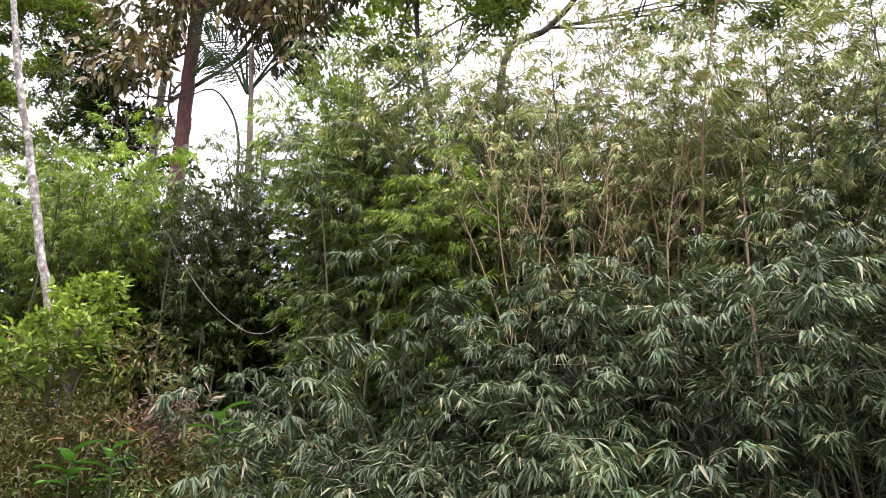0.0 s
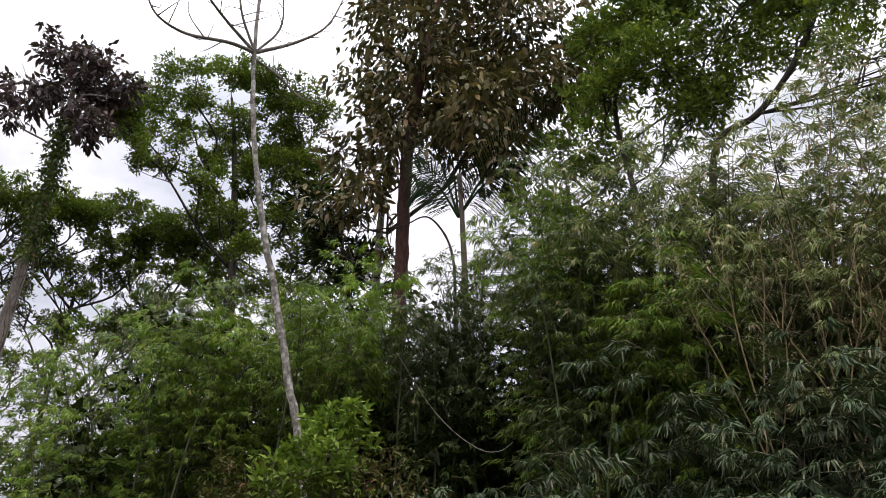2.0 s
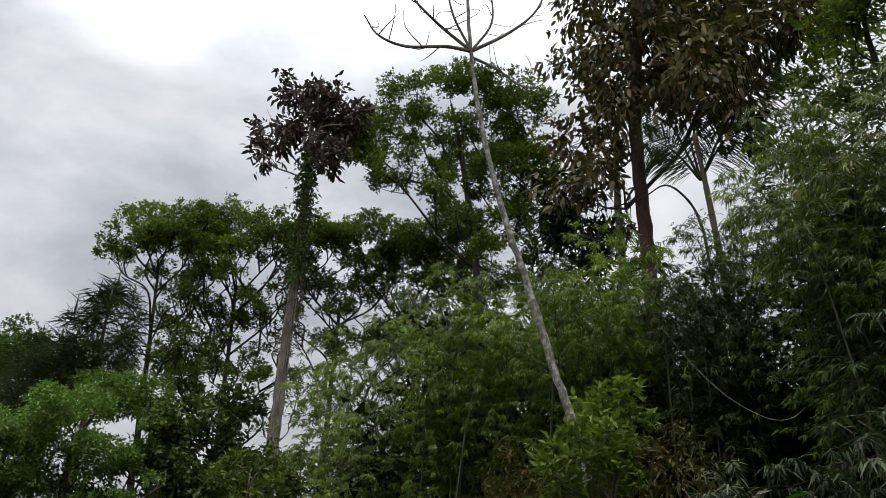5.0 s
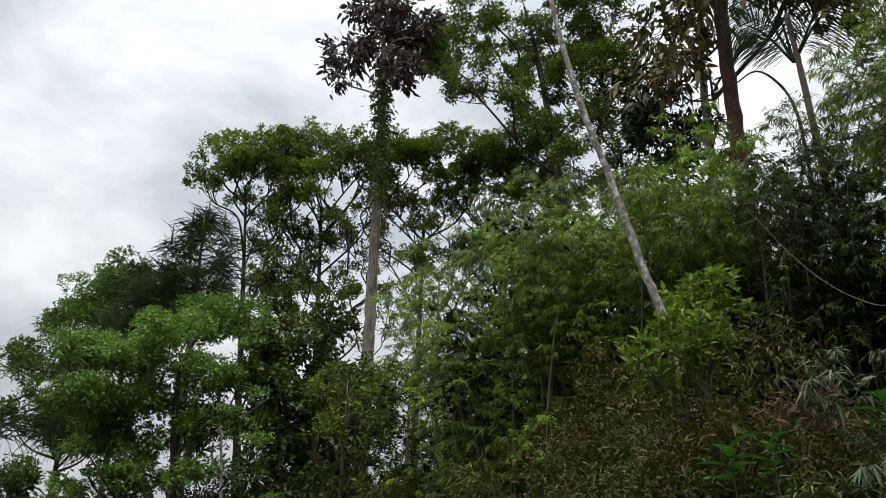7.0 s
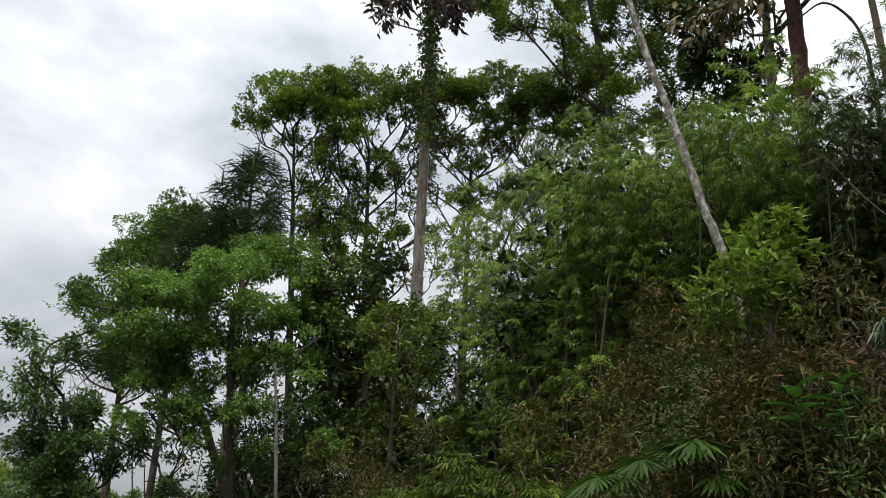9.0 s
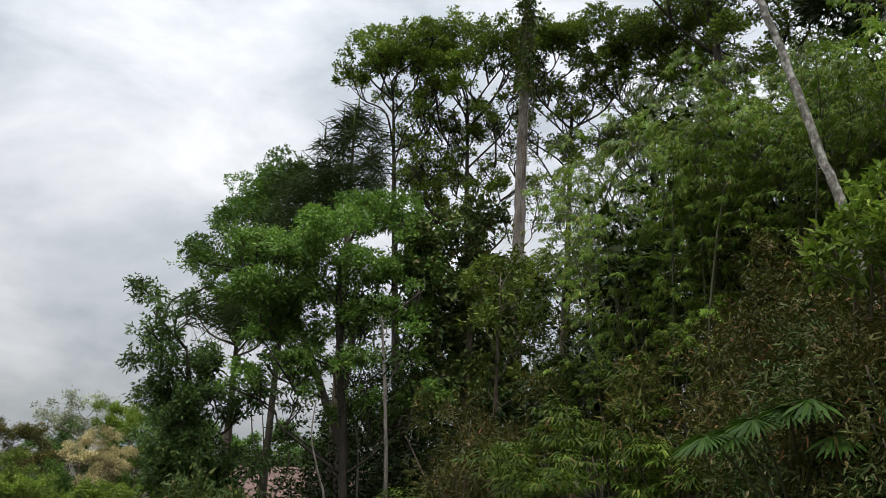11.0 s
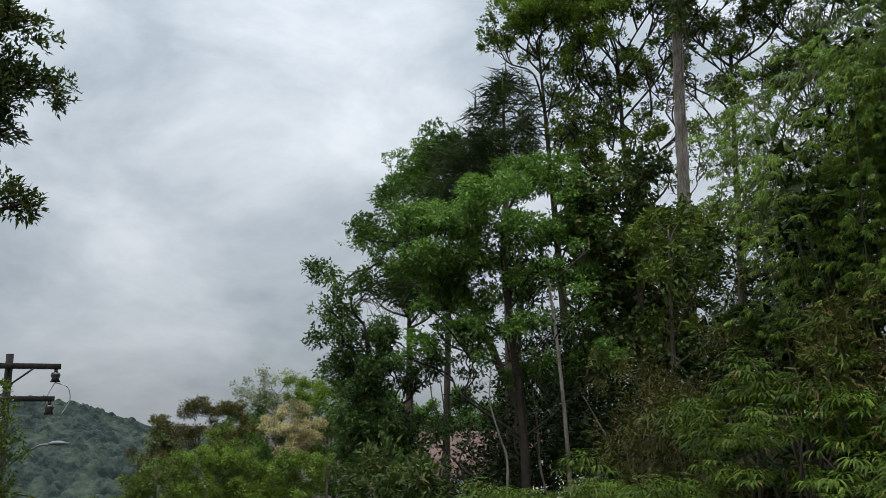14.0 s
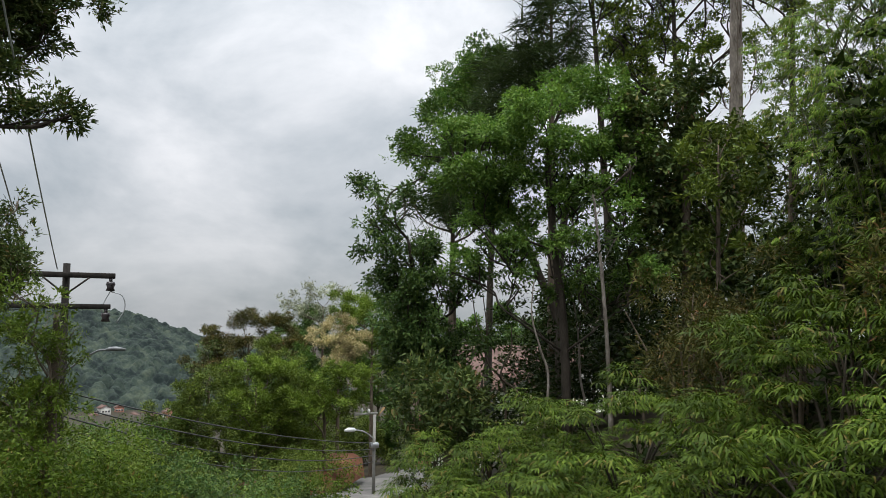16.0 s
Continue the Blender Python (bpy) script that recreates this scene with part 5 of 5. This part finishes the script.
# dead stick, dry forked culms and a bent twig in the bamboo
sp = curve_points([(2.42, 5.62, float(ground(2.42, 5.6)) - 0.1), spot(-21.3, 2.9, 6.2, 0.27), spot(-21.5, 11.1, 6.2, 0.27), spot(-21.8, 16.6, 6.15, 0.27), spot(-22.6, 24.9, 5.95, 0.27)], 8)
stick = part("dead_stick", *tube(sp, [0.022, 0.019, 0.012, 0.004], 7, 0.06, np.random.default_rng(6)), M_STICK, None, sp[0])
tagged(stick, "tall dead reddish-brown cane standing in front of the bamboo", "dead cane")
rq = np.random.default_rng(77)
for k, (b0, e0, b1, e1, reach) in enumerate([(-4.6, 19, -3.4, 29, 7.2), (-6.8, 18, -9.5, 28, 7.2), (-10.5, 17, -13, 26, 7.1), (-10, 16.5, -8.4, 28.6, 7.3), (-5.5, 18.5, -7.2, 30, 7.4), (-12, 17, -15.5, 25, 7.1), (-9.3, 17.5, -5.8, 26.4, 7.2), (-14, 15, -12.6, 24, 7.1), (-3.2, 18.8, -0.8, 27.6, 7.3), (-16, 15, -18.2, 26, 7.1)]):
    a, c = spot(b0, e0, reach - 0.45, 0.27), spot(b1, e1, reach - 0.5, 0.27)
    foot = a - (c - a) * (a[2] - 1.0) / (c[2] - a[2])
    foot[2] = float(ground(foot[0], foot[1]))
    root = thing("dry_cane", foot, "dry straw-coloured bamboo cane with bare forking twigs", "dead cane", "dry canes in the bamboo")
    line = curve_points([foot - (0, 0, 0.1), a, (a + c) / 2 + rq.normal(size=3) * 0.06, c], 7)
    part("cane", *tube(line, [0.007, 0.006, 0.002], 6), M_CULM_DRY, root, foot)
    for q in range(13):
        s = line[int(len(line) * (0.42 + 0.04 * q))]
        d = unit(c - a + rq.normal(size=3) * 0.8) * rq.uniform(0.25, 0.55)
        part("twig", *tube(curve_points([s, s + d * 0.5 + rq.normal(size=3) * 0.02, s + d], 4), [0.0035, 0.0014], 4), M_CULM_DRY, root, foot)
tw = curve_points([spot(20.4, 21.5, 7.9, 0.27), spot(18.4, 18.6, 7.8, 0.27), spot(16.5, 16.5, 7.7, 0.27), spot(14.4, 15.1, 7.6, 0.27), spot(13, 15.0, 7.6, 0.27), spot(12.0, 15.6, 7.6, 0.27)], 7)
tw2 = curve_points([spot(10.6, 14.6, 7.4, 0.27), spot(9.6, 13.4, 7.3, 0.27), spot(10.6, 11, 7.2, 0.27), spot(11.4, 10.0, 7.1, 0.27), spot(11.6, 11.4, 7.1, 0.27)], 7)
for pts in (tw, tw2):
    t_ob = part("bare_twig", *tube(pts, [0.002, 0.004, 0.004, 0.002], 5), M_BARK_GREY, None, pts[0])
    tagged(t_ob, "bare curved twig hanging in the dark thicket", "twig", "bare twigs")


# ---- valley trees beyond the road ----
def valley(name, label, rows, reach, leaf, seed, trunk_b, size=0.125, dense=42, group="valley trees", bark=M_BARK_BROWN, per=8, foot=None):
    if 25 < reach < 60:
        reach, size, rows = reach * 1.28, size * 1.1, [(b, e, r * 1.28) for b, e, r in rows]
    top = max(r[1] for r in rows) - 1
    st = upright(trunk_b, reach, top, 0, 4, start=foot)
    tree(name, label, st, [0.12, 0.1, 0.07, 0.04], polar_clumps(rows + fill_clumps(min(r[0] for r in rows), max(r[0] for r in rows), min(r[1] for r in rows), max(r[1] for r in rows) - 0.8, 6, seed, 0.4, 0.8), reach, 0.8, seed), leaf, bark, seed + 1, size=size, per=per, dense=dense, group=group, limb_from=0.15, flat=0.85, spread=0.25, rich="blade" if reach > 25 else False)


valley("rounded_tree", "bushy green tree below the road", [(80.6, -3.9, 1.1), (78.6, -2.3, 1.2), (76.6, -3.2, 1.1), (75.4, -5, 1.0), (79.6, -5.6, 1.3), (77.2, -6.2, 1.3), (81.4, -6.8, 1.1), (75.4, -7.6, 1.0), (78.6, -8.8, 1.3), (81.6, -9.4, 1.1), (76.2, -9.8, 1.1)], 33, M_VALLEY, 200, 78.5)
valley("rounded_tree", "light green bush with fresh leaves in the valley", [(75.3, -4.2, 0.7), (74.2, -5.4, 0.7), (75.8, -5.8, 0.8), (73.4, -3.4, 0.8), (72.6, -4.8, 0.8), (71.6, -3.6, 0.8)], 31, M_VALLEY_LIGHT, 203, 74.2)
valley("dark_tree", "dark rounded tree behind in the valley", [(81.4, -1.2, 1.1), (79.8, 0.0, 1.2), (77.8, -0.2, 1.2), (80.4, -2.6, 1.2), (78.2, -2.2, 1.2), (76.6, -1.6, 1.1), (82.4, -3, 1.1), (76, -3.6, 1.0)], 39, M_SHRUB, 206, 79.4)
valley("blossom_tree", "tree covered in cream blossom in the valley", [(74.4, -0.9, 0.85), (73.2, -0.2, 0.85), (72.2, -0.9, 0.8), (73.4, -1.9, 0.9)], 36, M_CREAM, 209, 73.3, size=0.1, dense=52)
valley("grey_tree", "pale grey sparsely leaved tree in the valley", [(76.8, 1.2, 1.1), (75.2, 2.2, 1.1), (73.6, 2.2, 1.0), (72, 1.4, 1.1), (75, 0.6, 1.2)], 45, M_GREYCROWN, 212, 74.4, size=0.17, dense=9)
valley("rounded_tree", "green tree behind the blossom in the valley", [(72.6, 1.6, 1.1), (71, 0.9, 1.1), (70.2, -0.8, 1.1), (71.4, -1.6, 1.0), (70, -3, 1.1), (68.6, -1, 1.1), (73.2, 0.8, 0.8)], 40, M_VALLEY_LIGHT, 215, 71)
valley("dark_tree", "dark tree over the red earth cutting", [(74.6, -3.2, 1.0), (73.2, -3.8, 0.9), (76, -2.6, 1.0), (72.2, -2.8, 0.9), (74.4, -5.4, 0.9), (77, -4.4, 0.9)], 36.5, M_ROUND, 218, 74.6)
valley("grey_tree", "thin pale branching tree at the edge of the valley", [(82.2, -1.6, 0.7), (81.6, -3.4, 0.8), (83, -3, 0.6), (82.8, -5, 0.8)], 35, M_VINE, 221, 81.9, size=0.16, dense=8)

valley("rounded_tree", "brownish green tree on the slope below the road", [(83.2, -4.8, 0.9), (84.4, -6.4, 1.0), (82.6, -6.5, 1.0), (85.4, -8.2, 0.9), (83.5, -8.6, 1.1), (81.4, -8, 1.0), (82, -4, 0.7)], 29, M_VALLEY, 228, 83.2)
valley("rounded_tree", "fresh green tree with rounded tufts in the valley", [(79.4, -3.4, 1.0), (77.6, -3.2, 1.0), (80.6, -5.6, 1.0), (78.4, -5.4, 1.1), (76.4, -5.2, 0.9), (79.6, -7.8, 1.1), (77.2, -8, 1.0)], 31, M_VALLEY_LIGHT, 231, 78.8)

# dark wood closing the valley behind the houses
for k, (b, reach) in enumerate([(58.5, 62), (62.5, 66), (66.5, 70), (70.5, 68), (75, 72)]):
    valley("dark_tree", "dark dense tree in the wood behind the houses", [(b - 1.6, -1.0, 2.0), (b + 1.5, -0.6, 2.1), (b, 0.4, 1.9), (b - 1.2, -3.2, 2.0), (b + 1.4, -3.0, 2.1), (b, -5.0, 2.0)], reach, M_ROUND if k % 2 else M_DEEP, 280 + 3 * k, b, size=0.3, dense=14)
# dull broad-leaved bush in front of the street lamp
valley("dull_shrub_tree", "dull dark broad-leaved small tree beside the road", [(68.7, -3.6, 0.5), (69.0, -5.0, 0.45), (69.2, -6.4, 0.3), (68.2, -6.8, 0.45), (67.3, -3.4, 0.6), (66.3, -4.6, 0.65), (67.7, -5.6, 0.55), (65.5, -6.6, 0.6), (66.5, -7.6, 0.5), (64.9, -4, .6), (64.3, -6, 0.6), (67.5, -7.2, .4)], 17.5, M_VINE, 224, 65.9, size=0.15, dense=34, per=6)

# shrubs left of the road
for k, (b, top, reach, r, leaf) in enumerate([(83, -9.0, 22, 1.2, M_VALLEY), (86, -7.6, 24, 1.3, M_VALLEY), (89, -6.4, 26, 1.4, M_ROUND), (84.5, -9.8, 18, 1.1, M_VALLEY), (88, -8.4, 17, 1.2, M_VALLEY_LIGHT), (91.5, -7, 18, 1.2, M_VALLEY), (81.5, -9.6, 19, 1.0, M_DEEP), (90, -9.4, 14, 1.0, M_BANK), (93.5, -8.6, 13, 1.0, M_BANK), (86.5, -10, 14.5, 1.0, M_BANK), (83, -10.4, 15.5, 1.0, M_DEEP), (95, -5, 15, 1.1, M_VALLEY), (79.4, -10.2, 22, 1.0, M_BANK), (77, -10.6, 27, 1.0, M_DEEP), (93, -4, 25, 1.4, M_ROUND), (85, -6.4, 36, 1.6, M_ROUND), (88, -6.0, 36, 1.6, M_ROUND), (96.5, -8, 11, 1.0, M_BANK), (98, -3, 14, 1.2, M_VALLEY), (75.4, -9.4, 36, 1.3, M_VALLEY), (73.9, -9.0, 40, 1.0, M_VALLEY_LIGHT), (77, -9.6, 34, 1.3, M_VALLEY), (74.6, -10.4, 27, 0.8, M_BANK), (74.8, -6.8, 44, 1.5, M_VALLEY), (76.6, -6.4, 47, 1.7, M_ROUND), (73.2, -6.4, 54, 1.6, M_VALLEY), (78.4, -7.0, 41, 1.5, M_VALLEY), (75.8, -8.4, 40, 1.2, M_VALLEY_LIGHT), (71.4, -6.2, 60, 1.6, M_VALLEY), (69.6, -6.0, 62, 1.6, M_ROUND), (67.6, -6.0, 60, 1.6, M_VALLEY)]):
    p = spot(b, top, reach)
    shrub("roadside_shrub", "mixed green shrub on the slope below the road", p[0], p[1], p[2], r, leaf, 240 + k, size=0.05 + 0.0033 * reach, dense=max(34, 120 - 4.0 * reach), per=9, rich="blade" if reach > 16 else False, stems=6, group="shrubs below the road", z0=min(float(ground(p[0], p[1])), p[2] - 1.2))

# feathery tree at the left with the overhanging bough
valley("feathery_tree", "slim tree with drooping grey-green feathery leaves by the utility pole", [(93.9, 7.4, 0.3), (94.6, 6.2, 0.45), (93.4, 5.6, 0.25), (94.0, 4.4, 0.4), (95.6, 4.2, 0.7), (93.6, 3.2, 0.4), (94.6, 2.6, 0.5), (95.8, 1.0, 0.8)], 16, M_VINE, 260, 95.8, size=0.09, dense=50)
valley("light_tree", "light green small tree with thin branches beside the utility pole", [(91.0, 0.7, 0.28), (92.2, 1.2, 0.35), (93.8, 1.6, 0.45), (90.4, -0.6, 0.3), (91.6, -0.8, 0.4), (93.0, -0.6, 0.5), (90.6, -2.2, 0.35), (92.0, -2.6, 0.5), (93.8, -2.4, 0.6), (91.0, -4.2, 0.4), (92.6, -4.6, 0.55), (94.4, -4.6, 0.6), (91.4, -6.4, 0.4), (93.2, -6.8, 0.55), (95, -6.6, 0.7), (92.0, -8.6, 0.45), (94.2, -9, 0.6)], 14.5, M_VALLEY_LIGHT, 263, 91.4, size=0.075, dense=46)
OB = [(95.6, 19.0, 0.75), (93.6, 19.6, 0.55), (91.9, 20.6, 0.5), (90.4, 20.2, 0.4), (92.9, 17.6, 0.4), (94.2, 16.8, 0.5), (92.0, 13.3, 0.38), (91.0, 13.0, 0.36), (93.6, 12.9, 0.32), (95.4, 13.2, 0.4), (96.5, 15.6, 0.7), (98, 18, 0.9), (97, 21, 1.0), (99, 14, 0.8), (94, 22.5, 0.8), (101, 20, 1.1)]
tree("overhanging_tree", "tall roadside tree with dark rounded leaf tufts overhanging the view", [(*spot(103, 0, 13.5)[:2], -2.6), spot(103, 4, 13.5), spot(102, 12, 13.5), spot(100.5, 19, 13.5), spot(99, 24, 13.5)], [0.2, 0.18, 0.15, 0.1, 0.05],
     polar_clumps(OB, 13.4, 0.3, 48), M_VINE, M_BARK_DARK, 69, size=0.095, width=0.4, per=10, dense=78, spread=0.5, flat=0.7, limb_from=0.35, twigs=7)


# ---- utility pole, wires, street lamps ----
def box(cx, cy, cz, sx, sy, sz, turn=0.0, bevel=0.12):
    """A box with cut edges: centre, size, turn in degrees."""
    b = bevel * min(sx, sy, sz)
    bm = bmesh.new()
    bmesh.ops.create_cube(bm, size=1.0)
    bmesh.ops.scale(bm, vec=(sx, sy, sz), verts=bm.verts)
    bmesh.ops.bevel(bm, geom=bm.edges[:], offset=b, segments=1, affect="EDGES")
    bmesh.ops.triangulate(bm, faces=bm.faces)
    bmesh.ops.rotate(bm, cent=(0, 0, 0), matrix=Matrix.Rotation(radians(turn), 3, "Z"), verts=bm.verts)
    bm.verts.index_update()
    V = np.array([v.co[:] for v in bm.verts]) + (cx, cy, cz)
    F = np.array([[v.index for v in f.verts] for f in bm.faces])
    bm.free()
    return V, F


def strut(a, b, r, sides=8):
    return tube(np.array([a, b], float), [r, r], sides)


px, py = -21.5, -0.35
pz = float(ground(px, py))
pole = thing("utility_pole", (px, py, pz), "dark wooden utility pole with two crossarms and insulators", "utility pole")
pb = np.array((px, py, pz))
part("post", *tube([(px, py, pz - 0.5), (px, py, -1), (px, py, 3.0)], [0.12, 0.10, 0.08], 10), M_POLE, pole, pb, smooth=True)
for z, l0, l1, h in ((2.72, -1.2, 1.08, 0.13), (1.98, -1.2, 1.0, 0.12)):
    arm = part("crossarm", *box(px + 0.14, py + (l0 + l1) / 2, z, 0.1, l1 - l0, h), M_POLE, pole, pb)
    part("insulator", *join([tube([(px + 0.14, py + l1 - 0.1, z - 0.06), (px + 0.14, py + l1 - 0.1, z - 0.16)], [0.04, 0.04], 8), tube([(px + 0.14, py + l1 - 0.1, z - 0.14), (px + 0.14, py + l1 - 0.1, z - 0.2), (px + 0.14, py + l1 - 0.1, z - 0.28), (px + 0.14, py + l1 - 0.1, z - 0.36)], [0.09, 0.11, 0.08, 0.11], 10)]), M_INSULATOR, pole, pb)
for s in (-1, 1):
    part("brace", *strut((px + 0.2, py, 2.25), (px + 0.2, py + s * 0.5, 2.66), 0.022), M_POLE, pole, pb)
part("jumper", *tube(curve_points([(px + 0.14, py + 0.98, 2.35), (px + 0.14, py + 1.25, 2.25), (px + 0.14, py + 1.32, 1.95), (px + 0.14, py + 1.15, 1.6)], 6), [0.012, 0.012], 4), M_PALEWIRE, pole, pb)
part("jumper", *tube(curve_points([(px + 0.14, py + 0.98, 2.35), (px + 0.14, py + 0.86, 2.1), (px + 0.14, py + 0.8, 1.85)], 6), [0.01, 0.01], 4), M_PALEWIRE, pole, pb)
larm = curve_points([(px, py, 0.25), (px + 0.4, py + 0.25, 0.6), (px + 0.8, py + 0.7, 0.93), (px + 0.9, py + 0.95, 0.98)], 6)
bracket = part("lamp_arm", *tube(larm, [0.026, 0.022], 7), M_LAMP_GREY, pole, pb)
part("lamp_head", *tube([(px + 0.9, py + 0.92, 0.98), (px + 0.92, py + 1.0, 1.0), (px + 0.94, py + 1.15, 1.0), (px + 0.97, py + 1.34, 0.98)], [0.025, 0.045, 0.055, 0.025], 8), M_LAMP_GREY, pole, pb)


def wire(name, a, b, sag, r, mat, label):
    p = np.linspace(0, 1, 24)[:, None]
    a, b = np.asarray(a, float), np.asarray(b, float)
    pts = a + (b - a) * p - np.array((0, 0, 1.0)) * sag * 4 * p * (1 - p)
    return tagged(part(name, *tube(pts, [r, r], 4), mat, None, pts[0]), label, "cable", "overhead cables")


for dy in (-0.75, -0.2):
    wire("overhead_cable", (px + 0.1, py + dy, 2.85), (px + 20.4, py + dy - 1.1, 9.2), 0.3, 0.014, M_PALEWIRE, "thin pale overhead power cable above the road")
lx, ly = spot(70.8, 0, 39)[:2]
lz = float(ground(lx, ly))
lamp = thing("street_lamp", (lx, ly, lz), "concrete lamp post with a curved arm and cable fittings", "street lamp")
lb = np.array((lx, ly, lz))
part("post", *tube([(lx, ly, lz - 0.4), (lx, ly, -2.6)], [0.085, 0.065], 10), M_CONCRETE, lamp, lb, smooth=True)
tip = spot(72.2, -7.15, 38.6)
part("lamp_arm", *tube(curve_points([(lx, ly, -3.7), ((lx + tip[0]) / 2, (ly + tip[1]) / 2, -3.35), tip], 6), [0.035, 0.03], 6), M_METAL, lamp, lb)
part("lamp_head", *tube([tip + (0, 0.1, 0), tip, tip + (0.1, -0.3, 0.02), tip + (0.15, -0.5, 0)], [0.04, 0.1, 0.11, 0.04], 8), M_GLASSLAMP, lamp, lb)
part("bracket", *box(lx, ly, -4.0, 0.3, 0.4, 0.25), M_METAL, lamp, lb)
a, b = spot(72.3, -6.0, 39.5), spot(70.5, -6.15, 39.5)
part("crossarm", *box(*((a + b) / 2), 0.12, float(np.linalg.norm(a - b)) + 0.1, 0.09, 18), M_CONCRETE, lamp, lb)
for q in (0.06, 0.35, 0.62):
    c = a + (b - a) * q
    part("insulator", *tube([c + (0, 0, 0.05), c + (0, 0, 0.16), c + (0, 0, 0.24)], [0.05, 0.08, 0.03], 8), M_PORCELAIN, lamp, lb)
for q in range(4):
    wire("overhead_cable", (lx, ly, -3.9 - 0.28 * q), (px, py, 0.0 - 0.28 * q), 0.3 + 0.14 * q, 0.018, M_WIRE, "sagging dark service cable running to the lamp post")


# ---- houses, red cutting, parked car ----
def house(x, y, z, w, d, h, turn, wall, roof_mat, label, storeys=1, group=""):
    root = thing("house", (x, y, z), label, "house", group)
    root.rotation_euler[2] = radians(turn)
    o = (0, 0, 0)
    part("wall", *box(0, 0, h / 2 - 0.5, w, d, h + 1, 0, 0.004), wall, root, o)
    e, r = 0.5, 0.28 * d
    for s in (1, -1):
        V = np.array([(-w / 2 - e, s * (d / 2 + e), h - 0.12), (w / 2 + e, s * (d / 2 + e), h - 0.12), (w / 2 + e, 0, h + r), (-w / 2 - e, 0, h + r)])
        V = np.vstack([V, V + (0, 0, 0.14)])
        F = [(4, 5, 6), (4, 6, 7), (0, 2, 1), (0, 3, 2), (0, 1, 5), (0, 5, 4), (1, 2, 6), (1, 6, 5), (3, 0, 4), (3, 4, 7), (2, 3, 7), (2, 7, 6)]
        part("roof", V, F, roof_mat, root, o)
    for g in (-1, 1):
        V = np.array([(g * (w / 2 - 0.01), -d / 2, h), (g * (w / 2 - 0.01), d / 2, h), (g * (w / 2 - 0.01), 0, h + r - 0.05), (g * (w / 2 - 0.2), -d / 2, h), (g * (w / 2 - 0.2), d / 2, h), (g * (w / 2 - 0.2), 0, h + r - 0.05)])
        part("gable", V, [(0, 1, 2), (3, 5, 4), (0, 2, 5), (0, 5, 3), (1, 4, 5), (1, 5, 2)], wall, root, o)
    for st in range(storeys):
        for k in range(3):
            for face, s in (("y", -1), ("y", 1), ("x", 1)):
                zc = 1.5 + 2.8 * st
                if face == "y":
                    c, sz = ((k - 1) * w * 0.3, s * (d / 2), zc), (1.1, 0.12, 1.1)
                else:
                    c, sz = (w / 2, (k - 1) * d * 0.3, zc), (0.12, 1.0, 1.1)
                win = part("window", *box(*c, *sz, 0, 0.1), M_PLASTER, root, o)
                part("pane", *box(*(np.array(c) * (1.004 if face == "x" else 1, 1.004 if face == "y" else 1, 1)), *(np.array(sz) * (0.8 if face == "y" else 1.0, 1.0 if face == "y" else 0.8, 0.8)), 0, 0.02), M_WINDOW, win, o)
    return root


h1 = spot(60.2, 0, 46)
house(h1[0], h1[1], -7.0, 8, 7, 5.4, 25, M_PLASTER, M_ROOF, "two-storey whitewashed house with a tiled roof behind the trees", 2)
h2 = spot(63.4, 0, 56)
house(h2[0], h2[1], -7.0, 6, 6, 3.2, 15, M_PINKWALL, M_ROOF, "faded red single-storey house half hidden by trees", 1)
TOWN = [(88.3, -5.55, 455, 9, 8, 4.5, 20, 1, 0), (87.4, -5.5, 470, 8, 7, 4.0, 5, 0, 0), (87.9, -6.2, 430, 12, 9, 4.0, 40, 1, 1), (86.6, -6.1, 440, 12, 9, 4.5, -15, 1, 1), (85.6, -5.9, 460, 9, 8, 4.0, 30, 1, 1), (88.8, -6.0, 445, 10, 8, 4.0, 10, 0, 1), (87.0, -6.7, 410, 11, 9, 4.0, 60, 1, 1), (86.2, -6.5, 420, 9, 8, 4.0, 0, 0, 1), (85.0, -6.1, 450, 9, 8, 4.0, 50, 1, 1), (84.3, -5.9, 455, 9, 8, 4.5, 20, 0, 1)]
for b, e, reach, w, d, h, turn, white, red in TOWN:
    p = spot(b, e, reach)
    house(p[0], p[1], p[2] - 2, 0.62 * w, 0.62 * d, 0.7 * h, turn, M_PLASTER if white else M_PINKWALL, M_ROOF, "small valley house with a terracotta tiled roof", 1, "houses in the valley")

cp = curve_points([spot(76, -11.5, 36), spot(74, -10.6, 38), spot(72.6, -9.9, 41), spot(71.4, -9.3, 44.5)], 8)
bank_top = cp + np.array((-0.7, -0.4, 0.4))
mid = (cp + bank_top) / 2 + np.random.default_rng(4).normal(size=cp.shape) * 0.12
CV = np.vstack([cp - (0, 0, 0.7), mid, bank_top, bank_top + (-2.5, -1.5, -0.3), bank_top + (-2.5, -1.5, -3)])
nn = len(cp)
CF = [f for r_ in range(4) for i in range(nn - 1) for f in ((r_ * nn + i, r_ * nn + i + 1, (r_ + 1) * nn + i + 1), (r_ * nn + i, (r_ + 1) * nn + i + 1, (r_ + 1) * nn + i))]
cutting = part("earth_cutting", CV, CF, M_REDEARTH)
tagged(cutting, "raw red earth cutting beside the road", "earth bank", kind="structure")
